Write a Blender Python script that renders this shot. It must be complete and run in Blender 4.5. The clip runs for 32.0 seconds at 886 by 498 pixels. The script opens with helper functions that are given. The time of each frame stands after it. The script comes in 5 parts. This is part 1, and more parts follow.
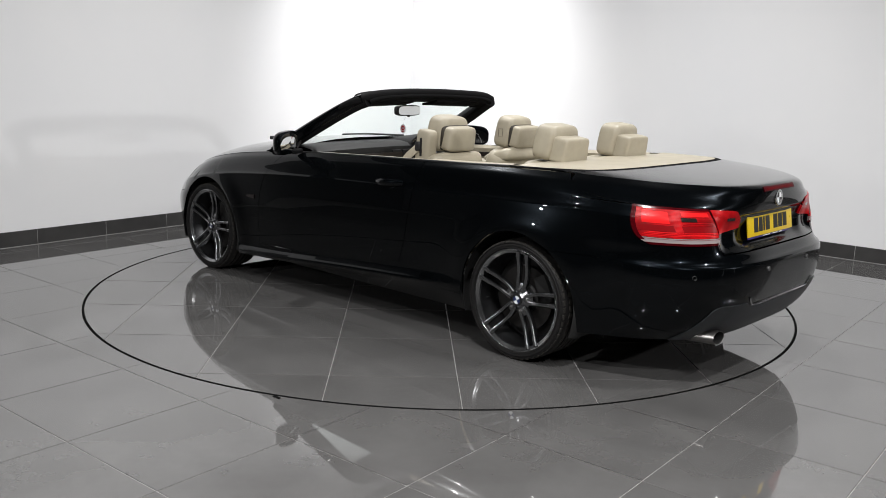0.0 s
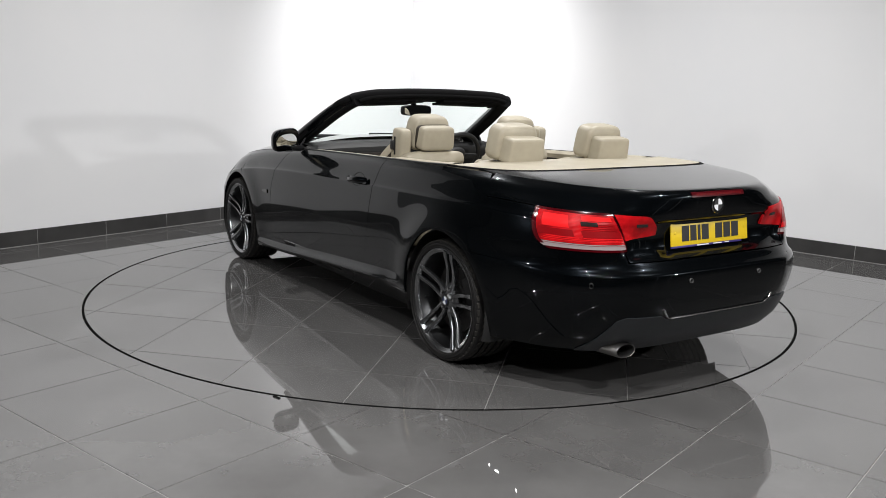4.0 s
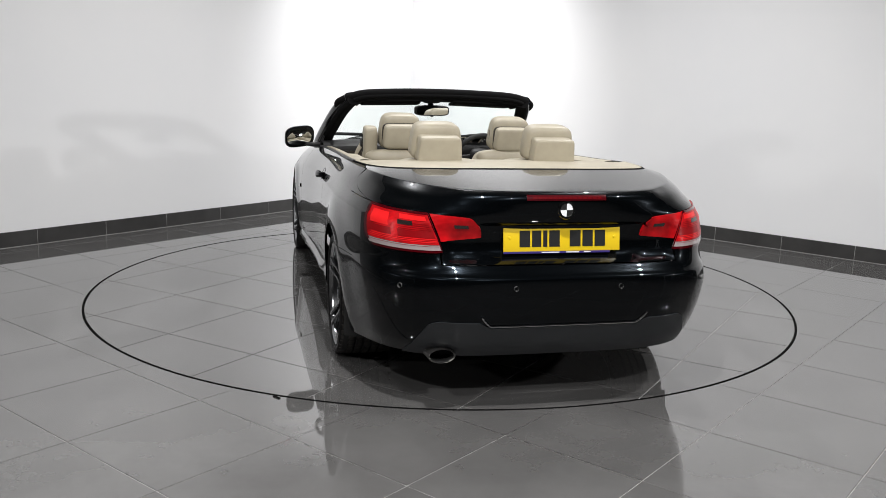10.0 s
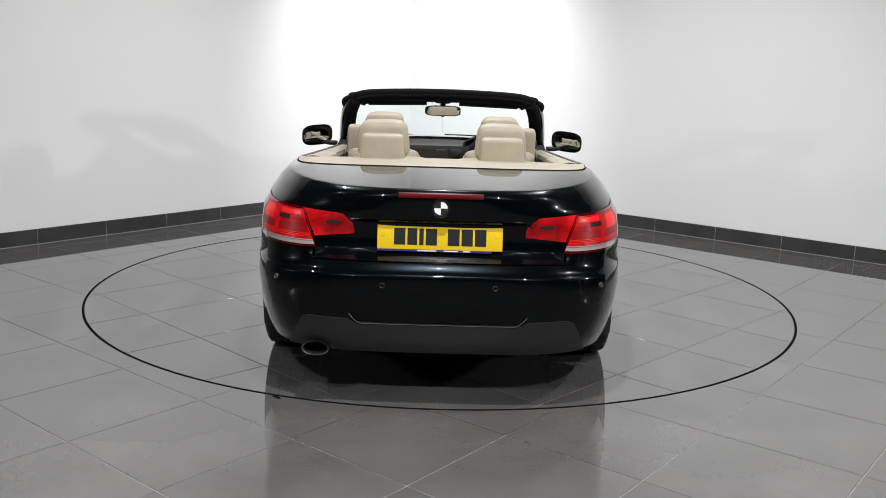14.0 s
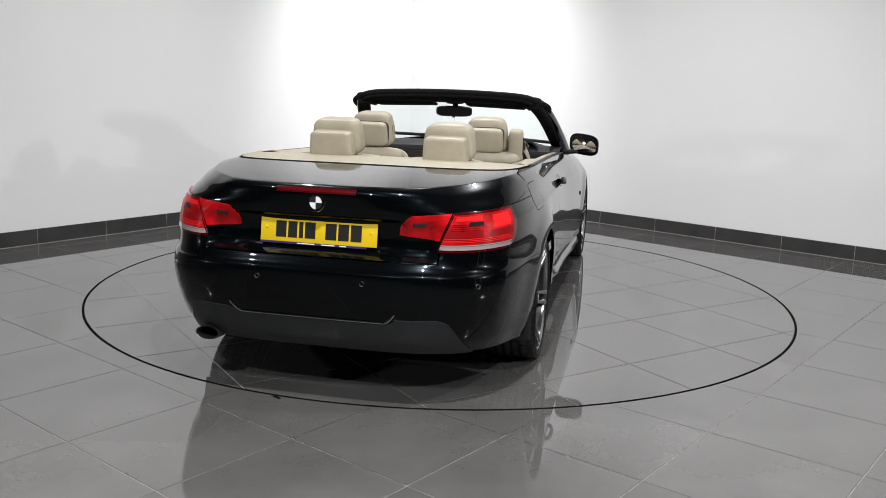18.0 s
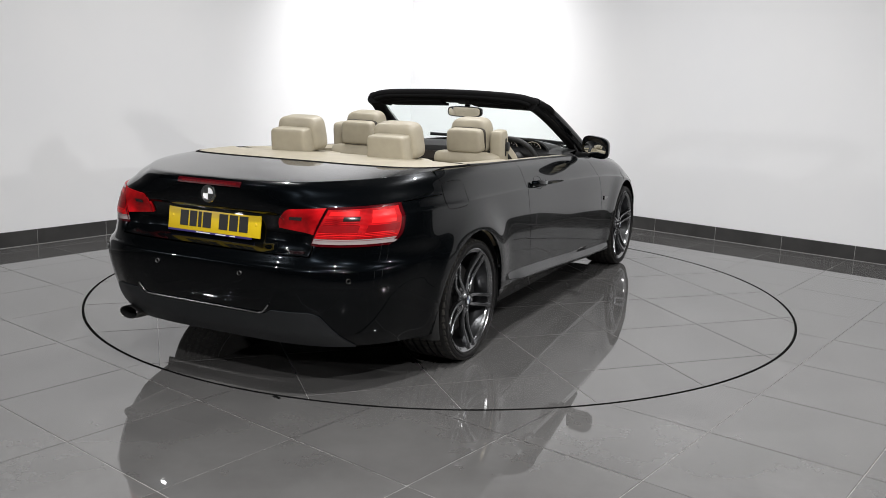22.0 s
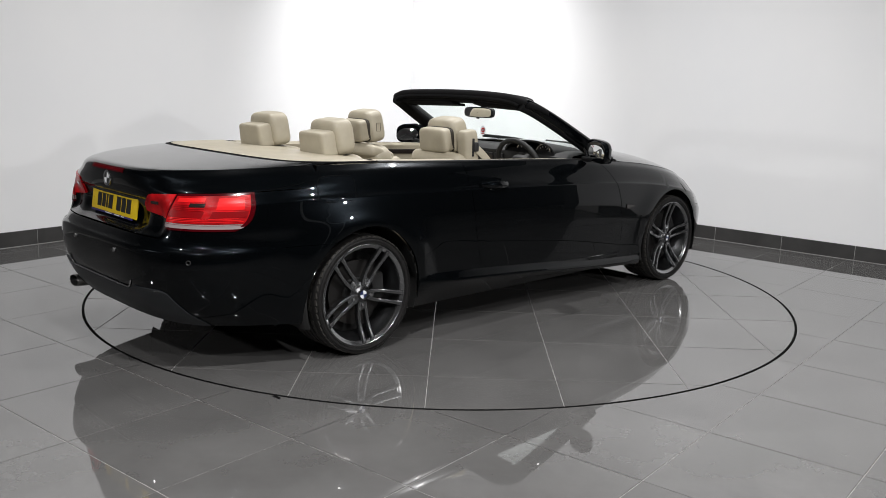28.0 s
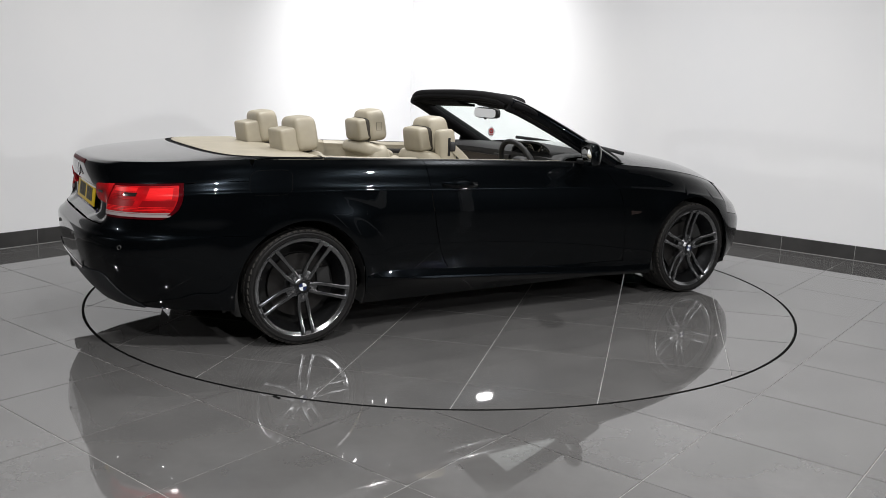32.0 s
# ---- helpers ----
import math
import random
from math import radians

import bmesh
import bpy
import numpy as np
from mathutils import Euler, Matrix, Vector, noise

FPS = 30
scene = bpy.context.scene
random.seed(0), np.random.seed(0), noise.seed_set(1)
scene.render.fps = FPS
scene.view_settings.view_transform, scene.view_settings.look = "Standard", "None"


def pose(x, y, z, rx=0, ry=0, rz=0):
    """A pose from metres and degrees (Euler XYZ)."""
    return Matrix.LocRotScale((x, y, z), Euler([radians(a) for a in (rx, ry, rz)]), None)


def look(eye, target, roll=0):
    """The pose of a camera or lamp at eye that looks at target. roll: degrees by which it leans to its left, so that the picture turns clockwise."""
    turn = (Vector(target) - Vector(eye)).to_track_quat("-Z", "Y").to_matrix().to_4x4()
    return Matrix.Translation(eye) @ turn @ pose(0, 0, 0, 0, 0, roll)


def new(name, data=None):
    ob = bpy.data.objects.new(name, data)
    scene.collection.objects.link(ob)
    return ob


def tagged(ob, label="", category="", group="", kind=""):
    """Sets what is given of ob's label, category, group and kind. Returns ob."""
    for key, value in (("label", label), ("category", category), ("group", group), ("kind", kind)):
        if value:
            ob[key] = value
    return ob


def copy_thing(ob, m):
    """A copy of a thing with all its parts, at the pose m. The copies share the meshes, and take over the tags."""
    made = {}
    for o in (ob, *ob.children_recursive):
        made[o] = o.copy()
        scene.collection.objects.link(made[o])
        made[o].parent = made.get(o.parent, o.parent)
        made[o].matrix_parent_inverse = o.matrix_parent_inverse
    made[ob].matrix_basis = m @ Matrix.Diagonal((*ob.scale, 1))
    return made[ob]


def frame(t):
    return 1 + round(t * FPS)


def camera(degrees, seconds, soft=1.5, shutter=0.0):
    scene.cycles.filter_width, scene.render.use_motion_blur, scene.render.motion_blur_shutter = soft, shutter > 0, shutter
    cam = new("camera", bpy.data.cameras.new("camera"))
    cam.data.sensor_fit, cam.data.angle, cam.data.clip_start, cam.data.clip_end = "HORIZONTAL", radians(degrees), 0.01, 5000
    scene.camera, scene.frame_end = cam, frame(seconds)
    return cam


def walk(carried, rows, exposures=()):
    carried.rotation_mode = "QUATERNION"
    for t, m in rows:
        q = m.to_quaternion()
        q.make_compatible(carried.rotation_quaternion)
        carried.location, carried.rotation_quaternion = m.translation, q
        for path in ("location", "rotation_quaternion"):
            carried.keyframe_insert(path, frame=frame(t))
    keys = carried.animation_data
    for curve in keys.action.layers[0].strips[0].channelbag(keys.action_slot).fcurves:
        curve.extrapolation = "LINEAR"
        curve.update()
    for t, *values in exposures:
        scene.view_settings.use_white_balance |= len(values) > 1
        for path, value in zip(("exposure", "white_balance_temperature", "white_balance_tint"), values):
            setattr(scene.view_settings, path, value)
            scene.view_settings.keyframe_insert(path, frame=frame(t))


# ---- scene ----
cam = camera(53.88, 32.0, soft=0.85)
EYE = (0.0, -5.715, 1.373)
AHEAD = (0.00153, 0.98140, -0.19197)
SHOT = look(EYE, tuple(EYE[i] + AHEAD[i] for i in range(3)), 1.68)
walk(cam, [(0.0, SHOT), (32.0, SHOT)])
scene.view_settings.exposure = 0.0

# ---- light ----
world = bpy.data.worlds.new("world")
scene.world = world
world.use_nodes = True
world.node_tree.nodes["Background"].inputs[0].default_value = (0.5, 0.52, 0.55, 1)
world.node_tree.nodes["Background"].inputs[1].default_value = 0.004

CEILING = 3.6


def lamp(name, kind, x, y, z, energy, target=None, size=0.2, spread=180, cone=60, blend=0.5, colour=(1, 0.99, 0.985)):
    data = bpy.data.lights.new(name, kind)
    data.energy, data.color = energy, colour
    if kind == "AREA":
        data.shape, data.size, data.spread = "DISK", size, radians(spread)
    else:
        data.spot_size, data.spot_blend, data.shadow_soft_size = radians(cone), blend, size
    ob = new(name, data)
    ob.matrix_world = look((x, y, z), target or (x, y + 1e-4, 0))
    return ob


DOWNLIGHTS = [(-1.4, 0.2, 37), (1.5, 0.3, 52), (0.0, 1.2, 50), (-2.5, -2.5, 17), (2.8, -2.4, 62), (0.0, -3.4, 94), (-1.5, -5.6, 108), (1.5, -5.6, 130)]
for lx, ly, watts in DOWNLIGHTS:
    lamp("downlight", "AREA", lx, ly, CEILING - 0.06, watts, size=0.085, spread=160)
lamp("corner_spot", "SPOT", -0.13, 1.6, 3.5, 610, target=(-0.27, 4.55, 0.85), size=0.3, cone=90, blend=1.0)
lamp("side_lamp", "AREA", 5.0, -3.0, 1.9, 27, target=(-0.5, 0.0, 0.8), size=0.11, spread=130)
lamp("side_lamp", "AREA", -5.0, -3.2, 1.9, 16, target=(0.5, 0.0, 0.8), size=0.11, spread=130)

# ---- materials ----
def material(name, colour, rough=0.5, metal=0.0, coat=0.0, ior=1.5):
    m = bpy.data.materials.new(name)
    m.use_nodes = True
    b = m.node_tree.nodes["Principled BSDF"]
    b.inputs["Base Color"].default_value = (*colour, 1)
    b.inputs["Roughness"].default_value = rough
    b.inputs["Metallic"].default_value = metal
    b.inputs["Coat Weight"].default_value = coat
    b.inputs["Coat Roughness"].default_value = 0.03
    b.inputs["IOR"].default_value = ior
    return m


def node(m, kind, **values):
    n = m.node_tree.nodes.new(kind)
    for key, value in values.items():
        n.inputs[key.replace("_", " ")].default_value = value
    return n


def speckle(m, scale, low, high, detail=6.0, slot="Base Color", stretch=(1, 1, 1)):
    """Mix two colours (or two values) by a noise at real-world size."""
    tree = m.node_tree
    co = tree.nodes.new("ShaderNodeTexCoord")
    mp = tree.nodes.new("ShaderNodeMapping")
    mp.inputs["Scale"].default_value = stretch
    nz = node(m, "ShaderNodeTexNoise", Scale=scale, Detail=detail, Roughness=0.62)
    ramp = tree.nodes.new("ShaderNodeValToRGB")
    ramp.color_ramp.elements[0].position, ramp.color_ramp.elements[1].position = 0.32, 0.68
    ramp.color_ramp.elements[0].color, ramp.color_ramp.elements[1].color = (*low, 1), (*high, 1)
    tree.links.new(co.outputs["Object"], mp.inputs["Vector"])
    tree.links.new(mp.outputs["Vector"], nz.inputs["Vector"])
    tree.links.new(nz.outputs["Fac"], ramp.inputs["Fac"])
    tree.links.new(ramp.outputs["Color"], tree.nodes["Principled BSDF"].inputs[slot])
    return nz


def bumpy(m, scale, strength, distance=0.002, detail=4.0):
    tree = m.node_tree
    co = tree.nodes.new("ShaderNodeTexCoord")
    nz = node(m, "ShaderNodeTexNoise", Scale=scale, Detail=detail)
    bp = node(m, "ShaderNodeBump", Strength=strength, Distance=distance)
    tree.links.new(co.outputs["Object"], nz.inputs["Vector"])
    tree.links.new(nz.outputs["Fac"], bp.inputs["Height"])
    tree.links.new(bp.outputs["Normal"], tree.nodes["Principled BSDF"].inputs["Normal"])


PAINT = material("black_paint", (0.0009, 0.0012, 0.0015), 0.24, coat=1.0)
PAINT.node_tree.nodes["Principled BSDF"].inputs["Specular IOR Level"].default_value = 0.045
PAINT.node_tree.nodes["Principled BSDF"].inputs["Coat Roughness"].default_value = 0.012
PAINT.node_tree.nodes["Principled BSDF"].inputs["Coat IOR"].default_value = 1.34
PAINT.node_tree.nodes["Principled BSDF"].inputs["Specular Tint"].default_value = (0.62, 0.80, 1.0, 1)
TRIM = material("black_trim", (0.012, 0.012, 0.013), 0.42)
bumpy(TRIM, 900, 0.12, 0.0004)
DIFFUSER = material("dark_grey_plastic", (0.0075, 0.009, 0.011), 0.45)
bumpy(DIFFUSER, 700, 0.15, 0.0005)
DARK = material("underbody_black", (0.006, 0.006, 0.006), 0.8)
RUBBER = material("tyre_rubber", (0.014, 0.0135, 0.013), 0.55, ior=1.3)
speckle(RUBBER, 60, (0.006, 0.006, 0.006), (0.013, 0.012, 0.012))
TREAD = material("tyre_tread", (0.03, 0.028, 0.026), 0.75, ior=1.3)
speckle(TREAD, 35, (0.022, 0.021, 0.019), (0.045, 0.042, 0.038))
CAPBLACK = material("black_cap_ring", (0.012, 0.012, 0.013), 0.25)
ALLOY = material("gunmetal_alloy", (0.21, 0.214, 0.222), 0.27, 1.0, 0.5)
BARREL = material("dark_rim_barrel", (0.045, 0.046, 0.048), 0.35, 0.9, 0.2)
LIP = material("machined_rim_lip", (0.30, 0.304, 0.312), 0.2, 0.95, 0.3)
CHROME = material("chrome", (0.75, 0.75, 0.76), 0.12, 1.0)
STEEL = material("brake_steel", (0.04, 0.038, 0.037), 0.5, 0.9)
LEATHER = material("cream_leather", (0.40, 0.36, 0.272), 0.45)
speckle(LEATHER, 7, (0.335, 0.300, 0.227), (0.395, 0.355, 0.270), 3.0)
bumpy(LEATHER, 420, 0.25, 0.0006)
# leather in the gap behind the headrest pad, its shade put into the colour
JOINT = material("shaded_leather_joint", (0.035, 0.029, 0.021), 0.6)
PIPING = material("leather_piping", (0.17, 0.148, 0.112), 0.6)
LINING = material("black_cloth_lining", (0.006, 0.006, 0.0065), 0.85, ior=1.2)
bumpy(LINING, 500, 0.3, 0.0008)
BAND = material("mid_red_lens", (0.20, 0.002, 0.004), 0.35, coat=0.2, ior=1.2)
DASH = material("dash_black", (0.009, 0.0095, 0.010), 0.6)
bumpy(DASH, 600, 0.25, 0.0006)
WOOD = material("dark_wood_trim", (0.022, 0.017, 0.015), 0.35, coat=0.3)
RED = material("red_lamp_lens", (0.60, 0.006, 0.010), 0.3, coat=0.25, ior=1.22)


def ribbed(m, deep):
    """Fine upright and level ribs moulded behind a lamp lens, with deeper red between them."""
    tree = m.node_tree
    co = tree.nodes.new("ShaderNodeTexCoord")
    wave = node(m, "ShaderNodeTexWave", Scale=62.0, Distortion=0.3, Detail=1.0)
    wave.bands_direction = "Z"
    cloud = node(m, "ShaderNodeTexNoise", Scale=11.0, Detail=3.0)
    steep = node(m, "ShaderNodeMapRange")
    steep.inputs["From Min"].default_value, steep.inputs["From Max"].default_value = 0.26, 0.72
    mix = tree.nodes.new("ShaderNodeMix")
    mix.data_type = "RGBA"
    mix.inputs[6].default_value = (*deep, 1)
    mix.inputs[7].default_value = tree.nodes["Principled BSDF"].inputs["Base Color"].default_value[:]
    add = tree.nodes.new("ShaderNodeMath")
    add.operation = "MULTIPLY_ADD"
    add.inputs[1].default_value = 0.07
    bump = node(m, "ShaderNodeBump", Strength=0.12, Distance=0.002)
    for t in (wave, cloud):
        tree.links.new(co.outputs["Object"], t.inputs["Vector"])
    tree.links.new(wave.outputs["Fac"], add.inputs[0])
    tree.links.new(cloud.outputs["Fac"], add.inputs[2])
    tree.links.new(add.outputs[0], steep.inputs["Value"])
    tree.links.new(steep.outputs["Result"], mix.inputs[0])
    tree.links.new(mix.outputs[2], tree.nodes["Principled BSDF"].inputs["Base Color"])
    tree.links.new(wave.outputs["Fac"], bump.inputs["Height"])
    tree.links.new(bump.outputs["Normal"], tree.nodes["Principled BSDF"].inputs["Normal"])


ribbed(RED, (0.10, 0.001, 0.002))
BRIGHTRED = material("bright_red_reflector", (0.72, 0.014, 0.016), 0.3, coat=0.2, ior=1.22)
DEEPRED = material("deep_red_lens", (0.06, 0.001, 0.003), 0.12, coat=0.8)
CLEAR = material("clear_lamp_lens", (0.40, 0.34, 0.34), 0.15, 0.3, coat=1.0)
BRAKE = material("dim_red_brake_lens", (0.050, 0.001, 0.003), 0.3, ior=1.18)
CELL = material("brake_light_red", (0.10, 0.002, 0.004), 0.35, ior=1.15)
HEADLIGHT = material("headlight_glass", (0.05, 0.051, 0.053), 0.12, coat=0.8)
SMOKE = material("smoked_lens", (0.018, 0.013, 0.012), 0.15, coat=0.6)
SILVER = material("grey_sensor_ring", (0.22, 0.22, 0.22), 0.35, 0.6)
YELLOW = material("plate_yellow", (0.68, 0.47, 0.008), 0.38)
INK = material("plate_black", (0.008, 0.008, 0.008), 0.45)
VIOLET = material("dealer_strip_blue", (0.03, 0.018, 0.14), 0.4)
WHITE = material("white_enamel", (0.75, 0.76, 0.78), 0.3)
BLUE = material("blue_enamel", (0.006, 0.016, 0.07), 0.3)
GLASS = material("windscreen_glass", (0.9, 0.97, 0.94), 0.0)


def clear_pane(m, tint):
    """Thin glass: straight through, with a faint gloss."""
    tree = m.node_tree
    clear, gloss, mix = (tree.nodes.new("ShaderNode" + k) for k in ("BsdfTransparent", "BsdfGlossy", "MixShader"))
    clear.inputs["Color"].default_value = (*tint, 1)
    gloss.inputs["Roughness"].default_value = 0.01
    mix.inputs[0].default_value = 0.05
    tree.links.new(clear.outputs[0], mix.inputs[1])
    tree.links.new(gloss.outputs[0], mix.inputs[2])
    tree.links.new(mix.outputs[0], tree.nodes["Material Output"].inputs["Surface"])


clear_pane(GLASS, (0.93, 0.985, 0.965))
MIRROR = material("mirror_glass", (0.82, 0.83, 0.82), 0.02, 1.0)
EXHAUST = material("exhaust_steel", (0.16, 0.155, 0.15), 0.38, 1.0)

WALLPAINT = material("white_wall_paint", (0.78, 0.785, 0.795), 0.42)
speckle(WALLPAINT, 0.6, (0.765, 0.77, 0.785), (0.80, 0.80, 0.805), 4.0)
bumpy(WALLPAINT, 90, 0.06, 0.001)
# tones of hall surfaces out of view, chosen by what the car paint reflects
GREYWALL = material("unseen_wall_grey", (0.22, 0.22, 0.225), 0.7)
CHARCOAL = material("unseen_hall_charcoal", (0.012, 0.012, 0.013), 0.8)
TILE = material("grey_porcelain", (0.09, 0.088, 0.087), 0.05, ior=2.05)
GROUT = material("light_grout", (0.42, 0.415, 0.405), 0.16, ior=1.8)
speckle(GROUT, 30, (0.36, 0.355, 0.345), (0.47, 0.465, 0.455))
SKIRTING = material("dark_tile_skirting", (0.045, 0.044, 0.044), 0.3)
speckle(SKIRTING, 5, (0.035, 0.034, 0.034), (0.055, 0.054, 0.053))
RING = material("black_rubber_gap", (0.004, 0.004, 0.004), 0.9, ior=1.1)
LAMPGLOW = material("lamp_glow", (1, 1, 1), 0.5)
LAMPGLOW.node_tree.nodes["Principled BSDF"].inputs["Emission Color"].default_value = (1, 0.97, 0.94, 1)
LAMPGLOW.node_tree.nodes["Principled BSDF"].inputs["Emission Strength"].default_value = 8


def tile_look():
    m = TILE
    nz = speckle(m, 2.2, (0.076, 0.0745, 0.0735), (0.106, 0.104, 0.1025), 9.0)
    tree = m.node_tree
    rough = node(m, "ShaderNodeMapRange")
    rough.inputs["From Min"].default_value, rough.inputs["From Max"].default_value = 0.3, 0.7
    rough.inputs["To Min"].default_value, rough.inputs["To Max"].default_value = 0.012, 0.040
    tree.links.new(nz.outputs["Fac"], rough.inputs["Value"])
    tree.links.new(rough.outputs["Result"], tree.nodes["Principled BSDF"].inputs["Roughness"])


tile_look()

# ---- mesh helpers ----
def link_mesh(name, verts, faces, mat, parent=None, label="", angle=38):
    me = bpy.data.meshes.new(name)
    me.from_pydata([tuple(map(float, v)) for v in verts], [], [tuple(map(int, f)) for f in faces])
    bm = bmesh.new()
    bm.from_mesh(me)
    bmesh.ops.remove_doubles(bm, verts=bm.verts, dist=1e-5)
    bmesh.ops.recalc_face_normals(bm, faces=bm.faces)
    bm.to_mesh(me)
    bm.free()
    for p in me.polygons:
        p.use_smooth = True
    me.set_sharp_from_angle(angle=radians(angle))
    if mat.name == "black_paint":
        true_normals(me)
    me.materials.append(mat)
    ob = new(name, me)
    if parent is not None:
        ob.parent = parent
    if label:
        ob["label"] = label
    return ob


def join(*pieces):
    verts, faces = [], []
    for v, f in pieces:
        k = len(verts)
        verts += [tuple(p) for p in v]
        faces += [tuple(i + k for i in q) for q in f]
    return verts, faces


def place(piece, m):
    return [tuple(m @ Vector(p)) for p in piece[0]], piece[1]


def flip(piece):
    return [(p[0], -p[1], p[2]) for p in piece[0]], [tuple(reversed(f)) for f in piece[1]]


def part(name, piece, mat, parent, label="", angle=38):
    return link_mesh(name, piece[0], piece[1], mat, parent, label, angle)


def both(name, piece, mat, parent, label="", angle=38):
    """The same part on the left and, mirrored, on the right."""
    return part(name, piece, mat, parent, label, angle), part(name, flip(piece), mat, parent, label, angle)


def grid(P, rim=0.0, centre=(-0.1, 0.0, 0.45), wrap=False, bare=None):
    """A sheet through an array of points; its border is folded inwards by rim, but for the row that is named bare."""
    P = np.asarray(P, float)
    nu, nv = P.shape[:2]
    verts = [tuple(p) for p in P.reshape(-1, 3)]
    faces = [(i * nv + j, (i + 1) % nu * nv + j, (i + 1) % nu * nv + j + 1, i * nv + j + 1)
             for i in range(nu if wrap else nu - 1) for j in range(nv - 1)]
    if rim:
        du, dv = np.gradient(P, axis=0), np.gradient(P, axis=1)
        n = np.cross(du, dv)
        n /= np.linalg.norm(n, axis=2, keepdims=True) + 1e-12
        if ((P - np.array(centre)) * n).sum() < 0:
            n = -n
        loop = ([(i, 0) for i in range(nu)] + [(nu - 1, j) for j in range(1, nv)]
                + [(i, nv - 1) for i in range(nu - 2, -1, -1)] + [(0, j) for j in range(nv - 2, 0, -1)])
        k = len(verts)
        verts += [tuple(P[i, j] - rim * n[i, j]) for i, j in loop]
        m = len(loop)
        faces += [(loop[a][0] * nv + loop[a][1], loop[(a + 1) % m][0] * nv + loop[(a + 1) % m][1], k + (a + 1) % m, k + a)
                  for a in range(m) if bare is None or loop[a][0] != bare or loop[(a + 1) % m][0] != bare]
    return verts, faces


def solid(P, depth, way=None):
    """A sheet given a thickness: grid of points, a second one moved by depth against the normal, and the border."""
    P = np.asarray(P, float)
    nu, nv = P.shape[:2]
    if way is None:
        n = np.cross(np.gradient(P, axis=0), np.gradient(P, axis=1))
        n /= np.linalg.norm(n, axis=2, keepdims=True) + 1e-12
    else:
        n = np.broadcast_to(np.array(way, float), P.shape)
    Q = P - depth * n
    v1, f1 = grid(P)
    v2, f2 = grid(Q)
    k = len(v1)
    loop = ([(i, 0) for i in range(nu)] + [(nu - 1, j) for j in range(1, nv)]
            + [(i, nv - 1) for i in range(nu - 2, -1, -1)] + [(0, j) for j in range(nv - 2, 0, -1)])
    ids = [i * nv + j for i, j in loop]
    side = [(ids[a], ids[(a + 1) % len(ids)], k + ids[(a + 1) % len(ids)], k + ids[a]) for a in range(len(ids))]
    return v1 + v2, f1 + [tuple(i + k for i in reversed(q)) for q in f2] + side


def pillow(cx, cy, cz, a, b, c, e1=0.4, e2=0.4, nu=28, nv=18, m=None):
    """A cushion-like rounded block with half sizes a, b, c."""
    verts, faces = [], []

    def sp(t, e):
        return math.copysign(abs(t) ** e, t)

    for j in range(nv + 1):
        la = -math.pi / 2 + math.pi * j / nv
        for i in range(nu):
            lo = 2 * math.pi * i / nu
            p = Vector((a * sp(math.cos(la), e1) * sp(math.cos(lo), e2), b * sp(math.cos(la), e1) * sp(math.sin(lo), e2), c * sp(math.sin(la), e1)))
            if m is not None:
                p = m @ p
            verts.append((cx + p.x, cy + p.y, cz + p.z))
    for j in range(nv):
        for i in range(nu):
            faces.append((j * nu + i, j * nu + (i + 1) % nu, (j + 1) * nu + (i + 1) % nu, (j + 1) * nu + i))
    return verts, faces


def box(x0, x1, y0, y1, z0, z1, r=0.004):
    """A block with chamfered edges."""
    bm = bmesh.new()
    bmesh.ops.create_cube(bm, size=1.0)
    for v in bm.verts:
        v.co = ((x0 + x1) / 2 + v.co.x * (x1 - x0), (y0 + y1) / 2 + v.co.y * (y1 - y0), (z0 + z1) / 2 + v.co.z * (z1 - z0))
    if r:
        bmesh.ops.bevel(bm, geom=list(bm.edges), offset=r, segments=2, affect="EDGES", profile=0.6)
    out = [tuple(v.co) for v in bm.verts], [tuple(v.index for v in f.verts) for f in bm.faces]
    bm.free()
    return out


def taper(piece, zc, half, k, yc):
    """Draw a piece in towards its top (k > 0), about the upright plane y = yc."""
    return [(x, yc + (y - yc) * (1 - k * (z - zc) / half), z) for x, y, z in piece[0]], piece[1]


def revolve(profile, n=48, axis="y", at=(0, 0, 0), close=False):
    """Turn (radius, along) pairs about an axis."""
    verts, faces, k = [], [], len(profile)
    for i in range(n):
        c, s = math.cos(2 * math.pi * i / n), math.sin(2 * math.pi * i / n)
        for rad, al in profile:
            p = {"y": (rad * c, al, rad * s), "x": (al, rad * c, rad * s), "z": (rad * c, rad * s, al)}[axis]
            verts.append((at[0] + p[0], at[1] + p[1], at[2] + p[2]))
    for i in range(n):
        for j in range(k if close else k - 1):
            j2 = (j + 1) % k
            faces.append((i * k + j, (i + 1) % n * k + j, (i + 1) % n * k + j2, i * k + j2))
    return verts, faces


def sweep(path, section, up=(0, 0, 1), scales=None, cap=True):
    """Carry a closed section (side, up) along a path."""
    path = [Vector(p) for p in path]
    verts, faces, k = [], [], len(section)
    for i, p in enumerate(path):
        t = (path[min(i + 1, len(path) - 1)] - path[max(i - 1, 0)]).normalized()
        u = Vector(up[i] if isinstance(up, list) else up)
        s = t.cross(u).normalized()
        u = s.cross(t)
        f = scales[i] if scales else 1.0
        verts += [tuple(p + s * a * f + u * b * f) for a, b in section]
    for i in range(len(path) - 1):
        for j in range(k):
            faces.append((i * k + j, i * k + (j + 1) % k, (i + 1) * k + (j + 1) % k, (i + 1) * k + j))
    if cap:
        faces += [tuple(range(k)), tuple((len(path) - 1) * k + j for j in reversed(range(k)))]
    return verts, faces


